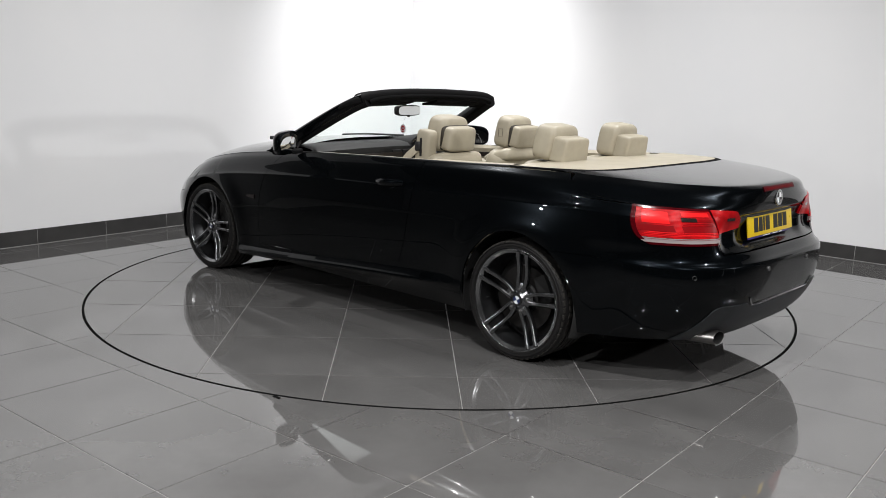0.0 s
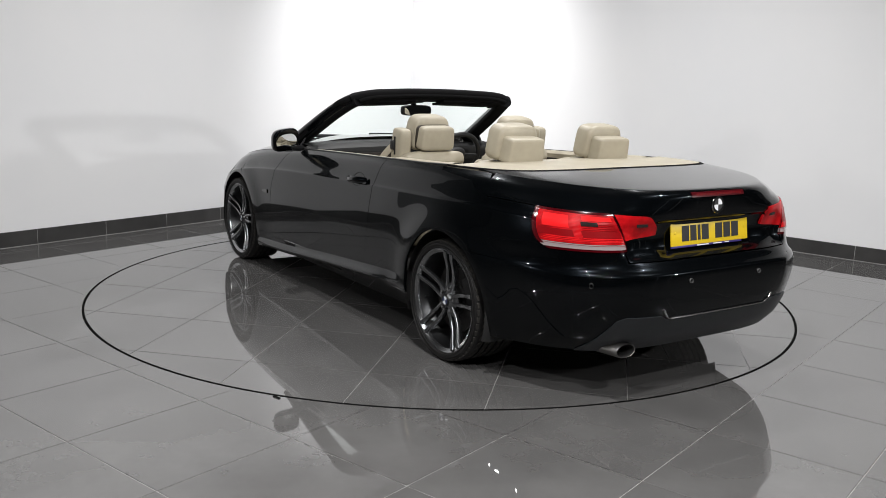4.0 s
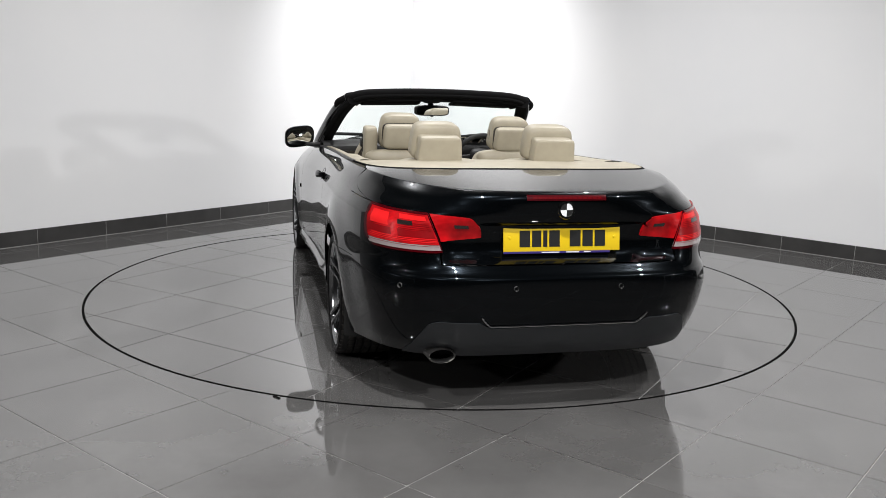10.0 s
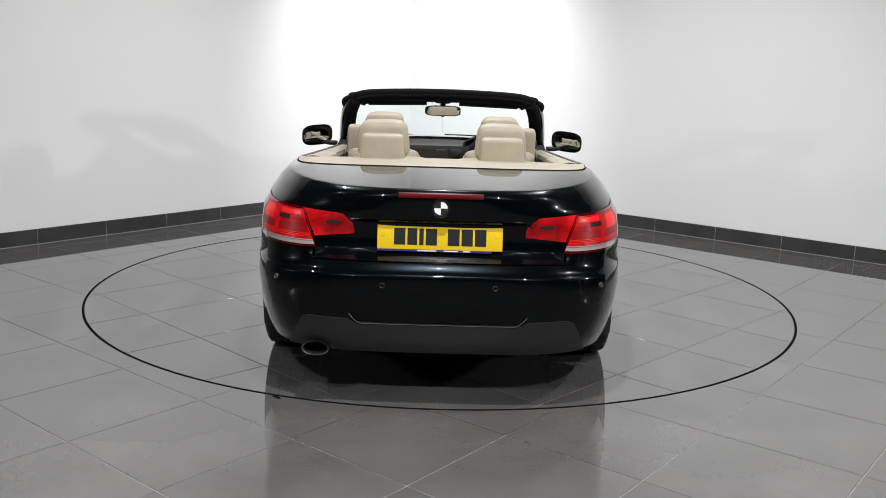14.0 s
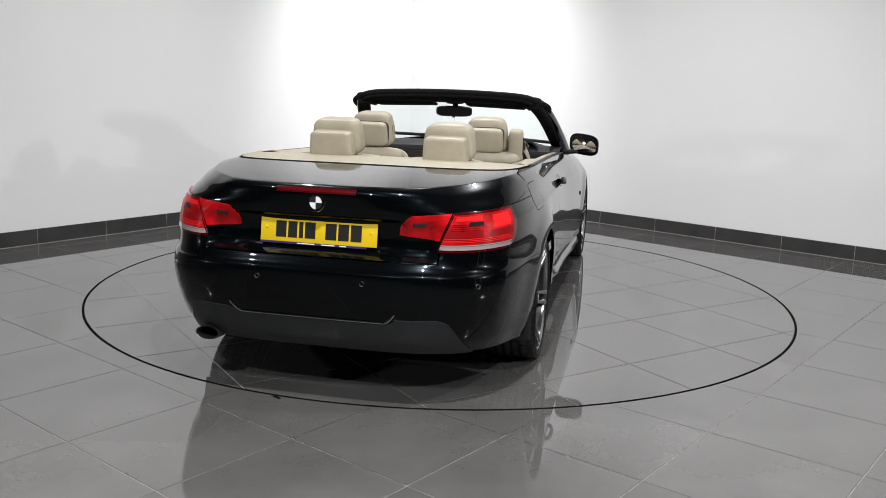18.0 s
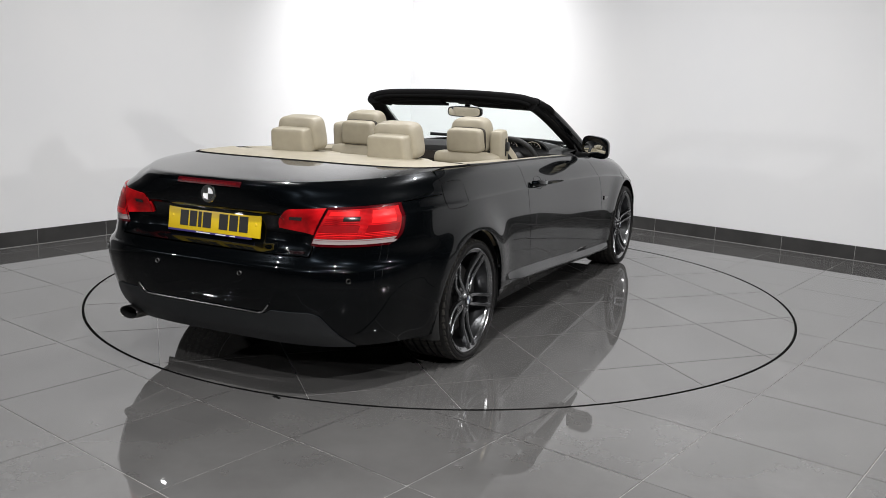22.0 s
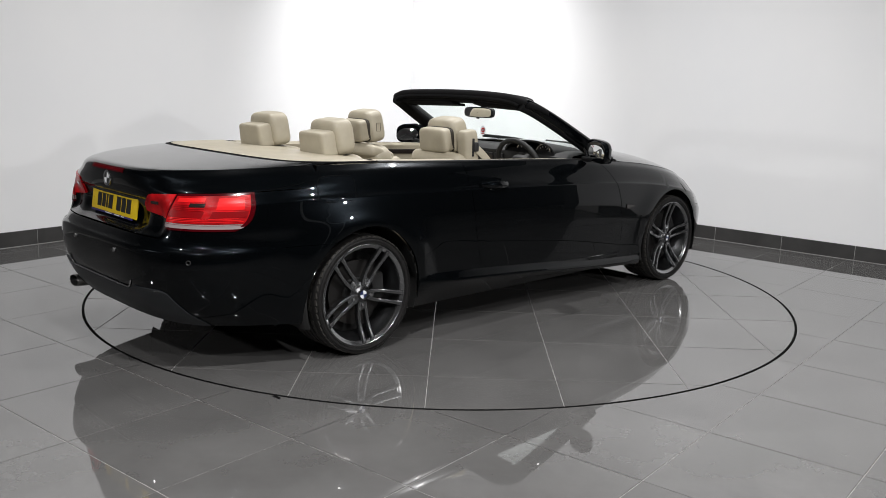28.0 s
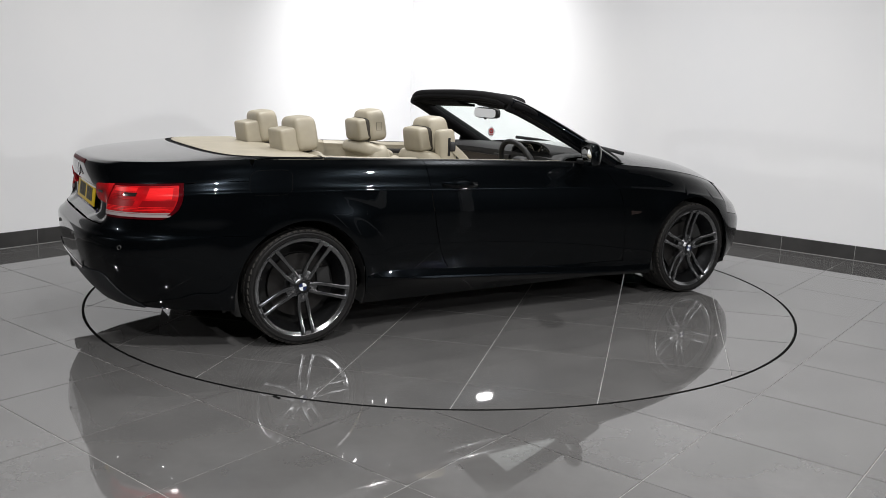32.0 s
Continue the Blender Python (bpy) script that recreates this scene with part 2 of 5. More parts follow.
def rounded(a, b, r=0.3, n=5):
    """A rounded rectangle as a section with half sizes a, b."""
    out, r = [], min(a, b) * r
    for q, (sx, sy) in enumerate(((1, 1), (-1, 1), (-1, -1), (1, -1))):
        for i in range(n):
            t = math.pi / 2 * (q + i / (n - 1))
            out.append((sx * (a - r) + r * math.cos(t), sy * (b - r) + r * math.sin(t)))
    return out


def oval(a, b, n=16):
    return [(a * math.cos(2 * math.pi * i / n), b * math.sin(2 * math.pi * i / n)) for i in range(n)]


def smooth_path(points, n=24):
    """A rounded path through a few points (Catmull-Rom)."""
    P = [np.array(p, float) for p in points]
    P = [2 * P[0] - P[1]] + P + [2 * P[-1] - P[-2]]
    out, m = [], len(points) - 1
    for k in range(n + 1):
        u = k / n * m
        i = min(int(u), m - 1)
        t = u - i
        a, b, c, d = P[i:i + 4]
        out.append(0.5 * (2 * b + (c - a) * t + (2 * a - 5 * b + 4 * c - d) * t * t + (3 * b - a - 3 * c + d) * t ** 3))
    return out


def curve(*pairs):
    """A smooth curve through (place, value) pairs, without overshoot."""
    xs, ys = np.array([p[0] for p in pairs], float), np.array([p[1] for p in pairs], float)
    h, d = np.diff(xs), np.diff(ys) / np.diff(xs)
    m = np.zeros(len(xs))
    m[0], m[-1] = d[0], d[-1]
    for i in range(1, len(xs) - 1):
        if d[i - 1] * d[i] > 0:
            w1, w2 = 2 * h[i] + h[i - 1], h[i] + 2 * h[i - 1]
            m[i] = (w1 + w2) / (w1 / d[i - 1] + w2 / d[i])

    def value(q):
        q = np.clip(np.asarray(q, float), xs[0], xs[-1])
        i = np.clip(np.searchsorted(xs, q, side="right") - 1, 0, len(xs) - 2)
        t = (q - xs[i]) / h[i]
        return ((2 * t**3 - 3 * t**2 + 1) * ys[i] + (t**3 - 2 * t**2 + t) * h[i] * m[i]
                + (3 * t**2 - 2 * t**3) * ys[i + 1] + (t**3 - t**2) * h[i] * m[i + 1])

    return value

# ---- the room ----
CORNER = Vector((-0.41, 4.59, 0))
LEFT_WAY, RIGHT_WAY = Vector((-0.6157, -0.7880, 0)), Vector((0.7604, -0.6494, 0))
LEFT_LONG, RIGHT_LONG = 5.15, 7.15
RADIUS, STEP = 2.23, 0.588


def flat(points, z0, z1):
    """A prism over a plan outline."""
    n = len(points)
    verts = [(p[0], p[1], z0) for p in points] + [(p[0], p[1], z1) for p in points]
    return verts, [tuple(reversed(range(n))), tuple(range(n, 2 * n))] + [(i, (i + 1) % n, n + (i + 1) % n, n + i) for i in range(n)]


def room():
    back = 0.15
    for name, way, length, side in (("wall_left", LEFT_WAY, LEFT_LONG, 1), ("wall_right", RIGHT_WAY, RIGHT_LONG, -1)):
        out = Vector((way.y, -way.x, 0)) * side
        if out.dot(CORNER) < 0:
            out = -out
        a, b = CORNER, CORNER + way * length
        quad = [a, b, b + out * back, a + out * back - way * back]
        ob = link_mesh(name, *flat(quad, 0, CEILING), WALLPAINT)
        tagged(ob, "smooth white painted wall, brightly washed by a spotlight", "wall", kind="structure")
        base = link_mesh("baseboard", *flat([a - out * 0.002, b - out * 0.002, b - out * 0.012, a - out * 0.012], 0, 0.119), GROUT)
        tagged(base, "dark grey tiled skirting along the white wall", "skirting", kind="structure")
        first, step = (0.401, 0.588) if side > 0 else (0.214, 0.600)
        edge = [0.012] + [first + step * i for i in range(int((length - first) / step) + 1)]
        for s0, s1 in zip(edge, edge[1:]):
            p, q = a + way * (s0 + 0.002) - out * 0.004, a + way * (s1 - 0.002) - out * 0.004
            link_mesh("tile", *flat([p, q, q - out * 0.010, p - out * 0.010], 0.005, 0.121), SKIRTING, base)
    ends = [CORNER + RIGHT_WAY * RIGHT_LONG, Vector((9.5, 0.6, 0)), Vector((9.5, -11, 0)), Vector((-9.5, -11, 0)), Vector((-9.5, -0.8, 0)), CORNER + LEFT_WAY * LEFT_LONG]
    # walls never in view, added so the car paint has dark sides to reflect
    for i, name in enumerate(("wall_side_right", "wall_far_right", "wall_behind", "wall_far_left", "wall_side_left")):
        a, b = ends[i], ends[i + 1]
        n = Vector(((b - a).y, -(b - a).x, 0)).normalized() * 0.12
        if n.dot((a + b) / 2) < 0:
            n = -n
        ob = link_mesh(name, *flat([a + n * 0.05, b + n * 0.05, b + n, a + n], 0, CEILING), GREYWALL if name in ("wall_side_left", "wall_far_left") else CHARCOAL)
        tagged(ob, "added hall wall out of view, toned for the reflections in the car", "wall", kind="structure")
    # unseen white door frame, added for the pale lines it reflects in the paint
    a, b = Vector((6.75, -5.25, 0)), Vector((7.55, -4.28, 0))
    way = (b - a).normalized()
    out = Vector((way.y, -way.x, 0))
    jambs = []
    for q in (a, b):
        jambs.append(flat([q - way * 0.06 - out * 0.06, q + way * 0.06 - out * 0.06, q + way * 0.06 + out * 0.06, q - way * 0.06 + out * 0.06], 0, 2.1))
    ob = new("door_1")
    tagged(ob, "white door frame out of view, added for its pale lines in the car paint", "door frame", kind="structure")
    for j in jambs:
        link_mesh("jamb", *j, WALLPAINT, ob)
    link_mesh("lintel", *flat([a - way * 0.06 - out * 0.06, b + way * 0.06 - out * 0.06, b + way * 0.06 + out * 0.06, a - way * 0.06 + out * 0.06], 2.102, 2.2), WALLPAINT, ob)
    ob = link_mesh("ceiling", *flat([(-10, -11.3), (10, -11.3), (10, 5.2), (-10, 5.2)], CEILING, CEILING + 0.15), CHARCOAL)
    tagged(ob, "dark ceiling above the turntable hall", "ceiling", kind="structure")


GRID_AT, GRID_TURN = Vector((-0.096, -2.94, 0)), radians(51.2)
TABLE_AT, TABLE_TURN, TABLE_STEP = Vector((0.016, -0.020, 0)), radians(2.4), 0.600


def tile_mesh(poly, top=0.0, rim=0.0025, drop=0.004):
    """A tile: a flat face, with a small chamfer down to its foot. poly: convex outline."""
    n = len(poly)
    c = sum((Vector(p) for p in poly), Vector((0, 0))) / n
    inner = []
    for p in poly:
        d = Vector(p) - c
        inner.append(c + d * max(0.0, 1 - rim / max(d.length, 0.02)))
    verts = [(p.x, p.y, top) for p in inner] + [(p[0], p[1], top - rim * 0.5) for p in poly] + [(p[0], p[1], top - drop) for p in poly]
    faces = [tuple(range(n))]
    for k in (0, n):
        faces += [(k + i, k + (i + 1) % n, k + n + (i + 1) % n, k + n + i) for i in range(n)]
    return verts, faces


def clip_disc(poly, radius, sides=160):
    """A convex outline cut to the disc round the origin."""
    for i in range(sides):
        t = 2 * math.pi * (i + 0.5) / sides
        nx, ny = math.cos(t), math.sin(t)
        out = []
        for a, b in zip(poly, poly[1:] + poly[:1]):
            da, db = a[0] * nx + a[1] * ny - radius, b[0] * nx + b[1] * ny - radius
            if da <= 0:
                out.append(a)
            if da * db < 0:
                k = da / (da - db)
                out.append((a[0] + (b[0] - a[0]) * k, a[1] + (b[1] - a[1]) * k))
        poly = out
        if len(poly) < 3:
            return []
    return poly


def notch_disc(poly, radius, n=20):
    """The part of a square tile that lies outside the disc, as a fine flat mesh."""
    P = np.zeros((n + 1, n + 1, 3))
    a, b, c, d = (np.array([*p, 0.0]) for p in poly)
    for i in range(n + 1):
        for j in range(n + 1):
            u, v = i / n, j / n
            P[i, j] = a * (1 - u) * (1 - v) + b * u * (1 - v) + c * u * v + d * (1 - u) * v
    far = np.hypot(P[..., 0], P[..., 1])
    P2 = P.copy()
    k = np.where(far < radius, radius / np.maximum(far, 1e-6), 1.0)
    P2[..., 0] *= k
    P2[..., 1] *= k
    verts = [tuple(p) for p in P2.reshape(-1, 3)]
    faces = []
    for i in range(n):
        for j in range(n):
            ids = [(i, j), (i + 1, j), (i + 1, j + 1), (i, j + 1)]
            if max(far[q] for q in ids) > radius:
                faces.append(tuple(q[0] * (n + 1) + q[1] for q in ids))
    return verts, faces


def squares(origin, turn, reach, step=STEP):
    u, v = Vector((math.cos(turn), math.sin(turn))), Vector((math.sin(turn), -math.cos(turn)))
    g = 0.0012
    n = int(reach / step) + 8
    for i in range(-n, n):
        for j in range(-n, n):
            c = Vector(origin[:2]) + u * (i + 0.5) * step + v * (j + 0.5) * step
            h = step / 2 - g
            yield c, [tuple(c + u * a * h + v * b * h) for a, b in ((-1, -1), (1, -1), (1, 1), (-1, 1))]


def inside(p):
    """Within the hall, in plan."""
    q = Vector((p[0], p[1], 0)) - CORNER
    nl, nr = Vector((-LEFT_WAY.y, LEFT_WAY.x, 0)), Vector((RIGHT_WAY.y, -RIGHT_WAY.x, 0))
    return q.dot(nl) > -0.7 and q.dot(nr) > -0.7 and abs(p[0]) < 9.4 and p[1] > -11


def floors():
    ground = link_mesh("floor", *flat([(-10, -11.3), (10, -11.3), (10, 5.6), (-10, 5.6)], -0.3, -0.0022), GROUT)
    tagged(ground, "polished grey porcelain tiled floor with pale joints", "floor", kind="structure")
    whole, rest = None, []
    turn = Matrix.Rotation(GRID_TURN, 4, "Z")
    h = STEP / 2 - 0.0012
    for c, poly in squares(GRID_AT, GRID_TURN, 12):
        if not inside(c):
            continue
        far = c.length
        if max(math.hypot(*p) for p in poly) < RADIUS + 0.015:
            continue
        if min(math.hypot(*p) for p in poly) < RADIUS + 0.015 or far < RADIUS + 0.5 and any(
                math.hypot(*(Vector(poly[i]).lerp(Vector(poly[(i + 1) % 4]), k / 8))) < RADIUS + 0.015 for i in range(4) for k in range(9)):
            v, f = notch_disc(poly, RADIUS + 0.008)
            if f:
                link_mesh("tile", v, f, TILE, ground)
        elif far < 5.4:
            if whole is None:
                whole = link_mesh("tile", *tile_mesh([(-h, -h), (h, -h), (h, h), (-h, h)]), TILE, ground, angle=20)
                ob = whole
            else:
                ob = new("tile", whole.data)
                ob.parent = ground
            ob.matrix_basis = Matrix.Translation((c.x, c.y, 0)) @ turn
        else:
            rest.append(tile_mesh(poly))
    ob = link_mesh("far_tiles", *join(*rest), TILE, ground, angle=20)
    ob["kind"] = "stuff"
    link_mesh("rubber_tab", *place(box(-0.021, 0.021, -0.006, 0.006, 0.0005, 0.004, 0.0015), pose(-0.694, -2.146, 0, 0, 0, -41)), RING, ground, "small loose end of black rubber")

    table = new("turntable")
    tagged(table, "round grey tiled turntable set flush in the floor, black edge", "turntable")
    link_mesh("bed", *revolve([(0.0, -0.0021), (RADIUS + 0.010, -0.0021), (RADIUS + 0.010, -0.25), (0.0, -0.25)], 128, "z"), GROUT, table)
    link_mesh("edge_ring", *revolve([(RADIUS - 0.007, -0.002), (RADIUS - 0.006, 0.001), (RADIUS + 0.006, 0.0015), (RADIUS + 0.007, -0.002)], 160, "z"), RING, table, "thin black rubber edge ring")
    whole = None
    start = Matrix.Rotation(radians(-HEADING[0][1]), 4, "Z")
    h = TABLE_STEP / 2 - 0.0013
    for c, poly in squares(TABLE_AT, TABLE_TURN, 3, TABLE_STEP):
        if min(math.hypot(*p) for p in poly) > RADIUS + 0.3:
            continue
        if max(math.hypot(*p) for p in poly) < RADIUS - 0.008:
            if whole is None:
                whole = link_mesh("tile", *tile_mesh([(-h, -h), (h, -h), (h, h), (-h, h)]), TILE, table, angle=20)
                ob = whole
            else:
                ob = new("tile", whole.data)
                ob.parent = table
            ob.matrix_basis = start @ Matrix.Translation((c.x, c.y, 0)) @ Matrix.Rotation(TABLE_TURN, 4, "Z")
        else:
            cut = clip_disc(poly, RADIUS - 0.008)
            if cut:
                ob = link_mesh("tile", *tile_mesh(cut), TILE, table, angle=20)
                ob.matrix_basis = start
    return table


def ceiling_lamps():
    first = None
    for lx, ly, _ in DOWNLIGHTS:
        if first is None:
            first = new("downlight")
            tagged(first, "small round recessed ceiling downlight", "downlight", "ceiling downlights")
            part("housing", revolve([(0.085, 0.0), (0.10, -0.012), (0.10, 0.0), (0.10, 0.05), (0.0, 0.05)], 32, "z"), TRIM, first)
            part("diffuser", revolve([(0.0, -0.002), (0.084, -0.002), (0.084, 0.01)], 32, "z"), LAMPGLOW, first)
            first.location = (lx, ly, CEILING - 0.05)
        else:
            copy_thing(first, pose(lx, ly, CEILING - 0.05))


# degrees by which the turntable is turned, second by second
HEADING = [(0, 46.99), (1, 43.68), (2, 40.37), (3, 37.06), (4, 33.72), (5, 30.39), (6, 27.06), (7, 23.70), (8, 20.34), (9, 16.97),
           (10, 13.63), (11, 10.28), (12, 6.93), (13, 3.59), (14, 0.26), (15, -3.07), (16, -6.40), (17, -9.72), (18, -13.07), (19, -16.42),
           (20, -19.79), (21, -23.16), (22, -26.51), (23, -29.85), (24, -33.10), (25, -36.34), (26, -39.63), (27, -42.93), (28, -46.22),
           (29, -49.44), (30, -52.67), (31, -55.89), (32, -59.12)]
room()
turntable = floors()
ceiling_lamps()

# ---- the car: body surface ----
# x forward from midway between the axles, y to the car's left, z up. A station p runs along the body: -1 to 1 is x itself,
# -1 to -2 goes round the tail to its middle, 1 to 2 round the nose; v runs from the sill (0) to the shoulder (1).
BELT = curve((-2.40, 0.925), (-2.25, 0.926), (-2.10, 0.932), (-1.90, 0.942), (-1.66, 0.950), (-1.37, 0.947), (-1.0, 0.938), (-0.63, 0.926), (0.0, 0.905),
             (0.40, 0.890), (0.70, 0.872), (1.10, 0.836), (1.40, 0.790), (1.65, 0.732), (1.90, 0.665), (2.15, 0.60))
FOOT = curve((-2.40, 0.25), (-1.9, 0.22), (-1.0, 0.19), (1.0, 0.17), (1.75, 0.16), (2.15, 0.18))
WIDE = curve((0, 0.812), (0.095, 0.826), (0.27, 0.840), (0.405, 0.847), (0.50, 0.850), (0.61, 0.850), (0.70, 0.846), (0.785, 0.840), (0.800, 0.839), (0.818, 0.830), (0.84, 0.822),
             (0.90, 0.804), (0.96, 0.780), (1.0, 0.750))
TAIL = curve((0, 1.27), (0.095, 1.325), (0.27, 1.370), (0.40, 1.380), (0.47, 1.382), (0.498, 1.381), (0.510, 1.376), (0.520, 1.366), (0.575, 1.330), (0.61, 1.295), (0.65, 1.277), (0.70, 1.272), (0.80, 1.288),
             (0.892, 1.300), (0.955, 1.304), (0.980, 1.300), (0.992, 1.291), (1.0, 1.278))
FLANK = curve((0, 1.27), (0.095, 1.325), (0.27, 1.36), (0.45, 1.376), (0.498, 1.377), (0.512, 1.371), (0.524, 1.357), (0.60, 1.328), (0.70, 1.308), (0.80, 1.296), (0.892, 1.303), (0.950, 1.296), (1.0, 1.268))
NOSE = curve((0, 1.00), (0.2, 1.08), (0.5, 1.10), (0.8, 1.09), (1.0, 1.03))
BOX = curve((0, 3.9), (0.4, 4.5), (0.55, 4.2), (0.7, 4.35), (0.85, 4.1), (0.93, 3.4), (1.0, 3.0))


def breadth(x, v, z):
    """Half width of the body: waisted in the middle, flared over the wheels, fuller at the tail's shoulder."""
    waist = 1 - 0.024 * np.exp(-((x + 0.1) / 0.75) ** 2)
    rear, fore = np.hypot(x + 1.38, z - 0.303), np.hypot(x - 1.38, z - 0.303)
    flare = 0.021 * np.exp(-((rear - 0.360) / 0.105) ** 2) + 0.014 * np.exp(-((fore - 0.360) / 0.10) ** 2)
    a, b = np.clip((v - 0.90) / 0.10, 0, 1), np.clip((-x - 1.35) / 0.40, 0, 1)
    return WIDE(v) * waist + flare + 0.006 * a * a * (3 - 2 * a) * b * b * (3 - 2 * b)


def side(p, v):
    p, v = np.asarray(p, float), np.asarray(v, float)
    p, v = np.broadcast_arrays(p, v)
    ph = np.where(p < -1, (-1 - p), np.where(p > 1, p - 1, 0.0)) * math.pi / 2
    n = np.where(p < 0, BOX(v), 4.6 - 1.4 * np.clip((v - 0.6) / 0.4, 0, 1))
    rho = (np.abs(np.cos(ph)) ** n + np.abs(np.sin(ph)) ** n) ** (-1 / n)
    X, Y = rho * np.sin(ph), rho * np.cos(ph)
    mid = np.clip((0.66 - Y) / 0.12, 0, 1)
    mid = mid * mid * (3 - 2 * mid)
    x = np.where(p < -1, -1 - (FLANK(v) + (TAIL(v) - FLANK(v)) * mid) * X, np.where(p > 1, 1 + NOSE(v) * X, p))
    z = FOOT(x) + v * (BELT(x) - FOOT(x))
    y = breadth(x, v, z) * Y
    return np.stack([x, y, z], -1)


def true_normals(me):
    """Give the corners that lie on the body surface that surface's own normals, so that panels reflect as one."""
    V = np.array([v.co[:] for v in me.vertices])
    x, y, z = V[:, 0], np.abs(V[:, 1]), V[:, 2]
    v = np.clip((z - FOOT(x)) / (BELT(x) - FOOT(x)), 0, 1)
    Y = y / breadth(x, v, z)
    mid = np.clip((0.66 - Y) / 0.12, 0, 1)
    mid = mid * mid * (3 - 2 * mid)
    p = np.where(x < -1, -1 - np.arctan2((-1 - x) / (FLANK(v) + (TAIL(v) - FLANK(v)) * mid), Y) / (math.pi / 2),
                 np.where(x > 1, 1 + np.arctan2((x - 1) / NOSE(v), Y) / (math.pi / 2), x))
    on = np.linalg.norm(side(p, v) - np.stack([x, y, z], 1), axis=1) < 4e-4
    if on.sum() < 30:
        return
    hp, hv = 0.006, 0.006
    n = np.cross(side(p + hp, v) - side(p - hp, v), side(p, np.minimum(v + hv, 1)) - side(p, np.maximum(v - hv, 0)))
    n /= np.linalg.norm(n, axis=1, keepdims=True) + 1e-12
    n *= np.sign((n * np.stack([0.6 * x, y, 0 * z], 1)).sum(1))[:, None]
    n[:, 1] *= np.where(V[:, 1] < 0, -1, 1)
    corners = [c.vector[:] for c in me.corner_normals]
    for f in me.polygons:
        if all(on[i] for i in f.vertices):
            for k, i in zip(f.loop_indices, f.vertices):
                if np.dot(n[i], f.normal) > 0.7:
                    corners[k] = tuple(n[i])
    me.normals_split_custom_set(corners)


P_TABLE = np.linspace(-2, 2, 1601)


def p_at_x(x, v):
    t = side(P_TABLE, np.full(P_TABLE.shape, v))[:, 0]
    return float(np.interp(x, t, P_TABLE))


def p_at_y(y, v, rear=True):
    q = np.linspace(-2, -1, 801) if rear else np.linspace(2, 1, 801)
    t = side(q, np.full(q.shape, v))[:, 1]
    return float(np.interp(y, t, q))


def v_at_z(z, p):
    vs = np.linspace(0, 1, 401)
    return float(np.interp(z, side(np.full(401, p), vs)[:, 2], vs))


AXLE, HUB, ARCH = 1.38, 0.303, 0.350


def lift(P, d):
    """Move a sheet of points out of the body by d."""
    P = np.asarray(P, float)
    n = np.cross(np.gradient(P, axis=0), np.gradient(P, axis=1))
    n /= np.linalg.norm(n, axis=2, keepdims=True) + 1e-12
    if ((P - np.array((-0.1, 0, 0.45))) * n).sum() < 0:
        n = -n
    return P + d * n


CREASE = [0.770, 0.780, 0.7865, 0.7925, 0.798, 0.803, 0.809, 0.815, 0.821, 0.829, 0.840]


def steps(v0, v1, n):
    """Heights between v0 and v1, denser where the flank is creased."""
    if v0 > 0.74 or v1 < 0.845:
        return np.linspace(v0, v1, n + len(CREASE))
    a = n * 2 // 3
    return np.concatenate([np.linspace(v0, 0.77, a + 1)[:-1], CREASE, np.linspace(0.84, v1, n - a + 1)[1:]])


def sheet_v(p0, p1, v0, v1, nu, nv, bend=1.0):
    """Rows of constant v between two edges p0(v), p1(v)."""
    vs = steps(v0, v1, nv)
    return np.stack([side(np.linspace(p0(v), p1(v), nu) if bend == 1.0 else p0(v) + (p1(v) - p0(v)) * np.linspace(0, 1, nu) ** bend, np.full(nu, v)) for v in vs], 1)


def sheet_p(ps, v0, v1, nv):
    """Columns of constant p between v0(p) and v1(p)."""
    return np.stack([side(np.full(nv + len(CREASE), p), steps(v0(p), v1(p), nv)) for p in ps], 0)


def arch_v(p, axle, low):
    """The lower edge of a panel that spans a wheel arch."""
    x = float(side(p, 0.5)[0])
    d = ARCH**2 - (x - axle) ** 2
    return max(low, v_at_z(HUB + math.sqrt(d), p)) if d > 0 else low


def arch_x(z, axle, sign):
    d = ARCH**2 - (z - HUB) ** 2
    return axle + sign * (math.sqrt(max(d, 0.0)) if z > HUB else ARCH + 0.02 * (HUB - z))


DOOR_FRONT = curve((0.05, 0.795), (0.3, 0.79), (0.6, 0.765), (0.80, 0.72), (0.92, 0.655), (1.0, 0.585))
DOOR_REAR = curve((0.05, -0.36), (0.13, -0.44), (0.19, -0.50), (0.28, -0.545), (0.45, -0.585), (0.62, -0.61), (0.8, -0.63), (1.0, -0.64))
GAP = 0.0022
SEAM_V = 0.515


def clusters(a, b, n):
    """Places between a and b, denser towards both ends."""
    return (a + b) / 2 - (b - a) / 2 * np.cos(np.linspace(0, math.pi, n))


def lid_depth(P):
    """The shallow recess for the number plate in the boot lid."""
    y, z = np.abs(P[..., 1]), P[..., 2]
    s = np.clip((0.40 - 0.35 * np.clip((0.68 - z) / 0.07, 0, 1) * 0.3 - y) / 0.10, 0, 1)
    t = np.clip((0.805 - z) / 0.016, 0, 1) * np.clip((z - 0.615) / 0.055, 0, 1)
    s, t = s * s * (3 - 2 * s), t * t * (3 - 2 * t)
    Q = P.copy()
    Q[..., 0] += 0.015 * s * t
    return Q


LID_X = -1.615
LID_V = 0.872


def mirror_rows(P):
    """Left half, from side to middle, made whole across the middle."""
    R = P[::-1].copy()
    R[..., 1] *= -1
    return np.concatenate([P, R[1:]], 0)


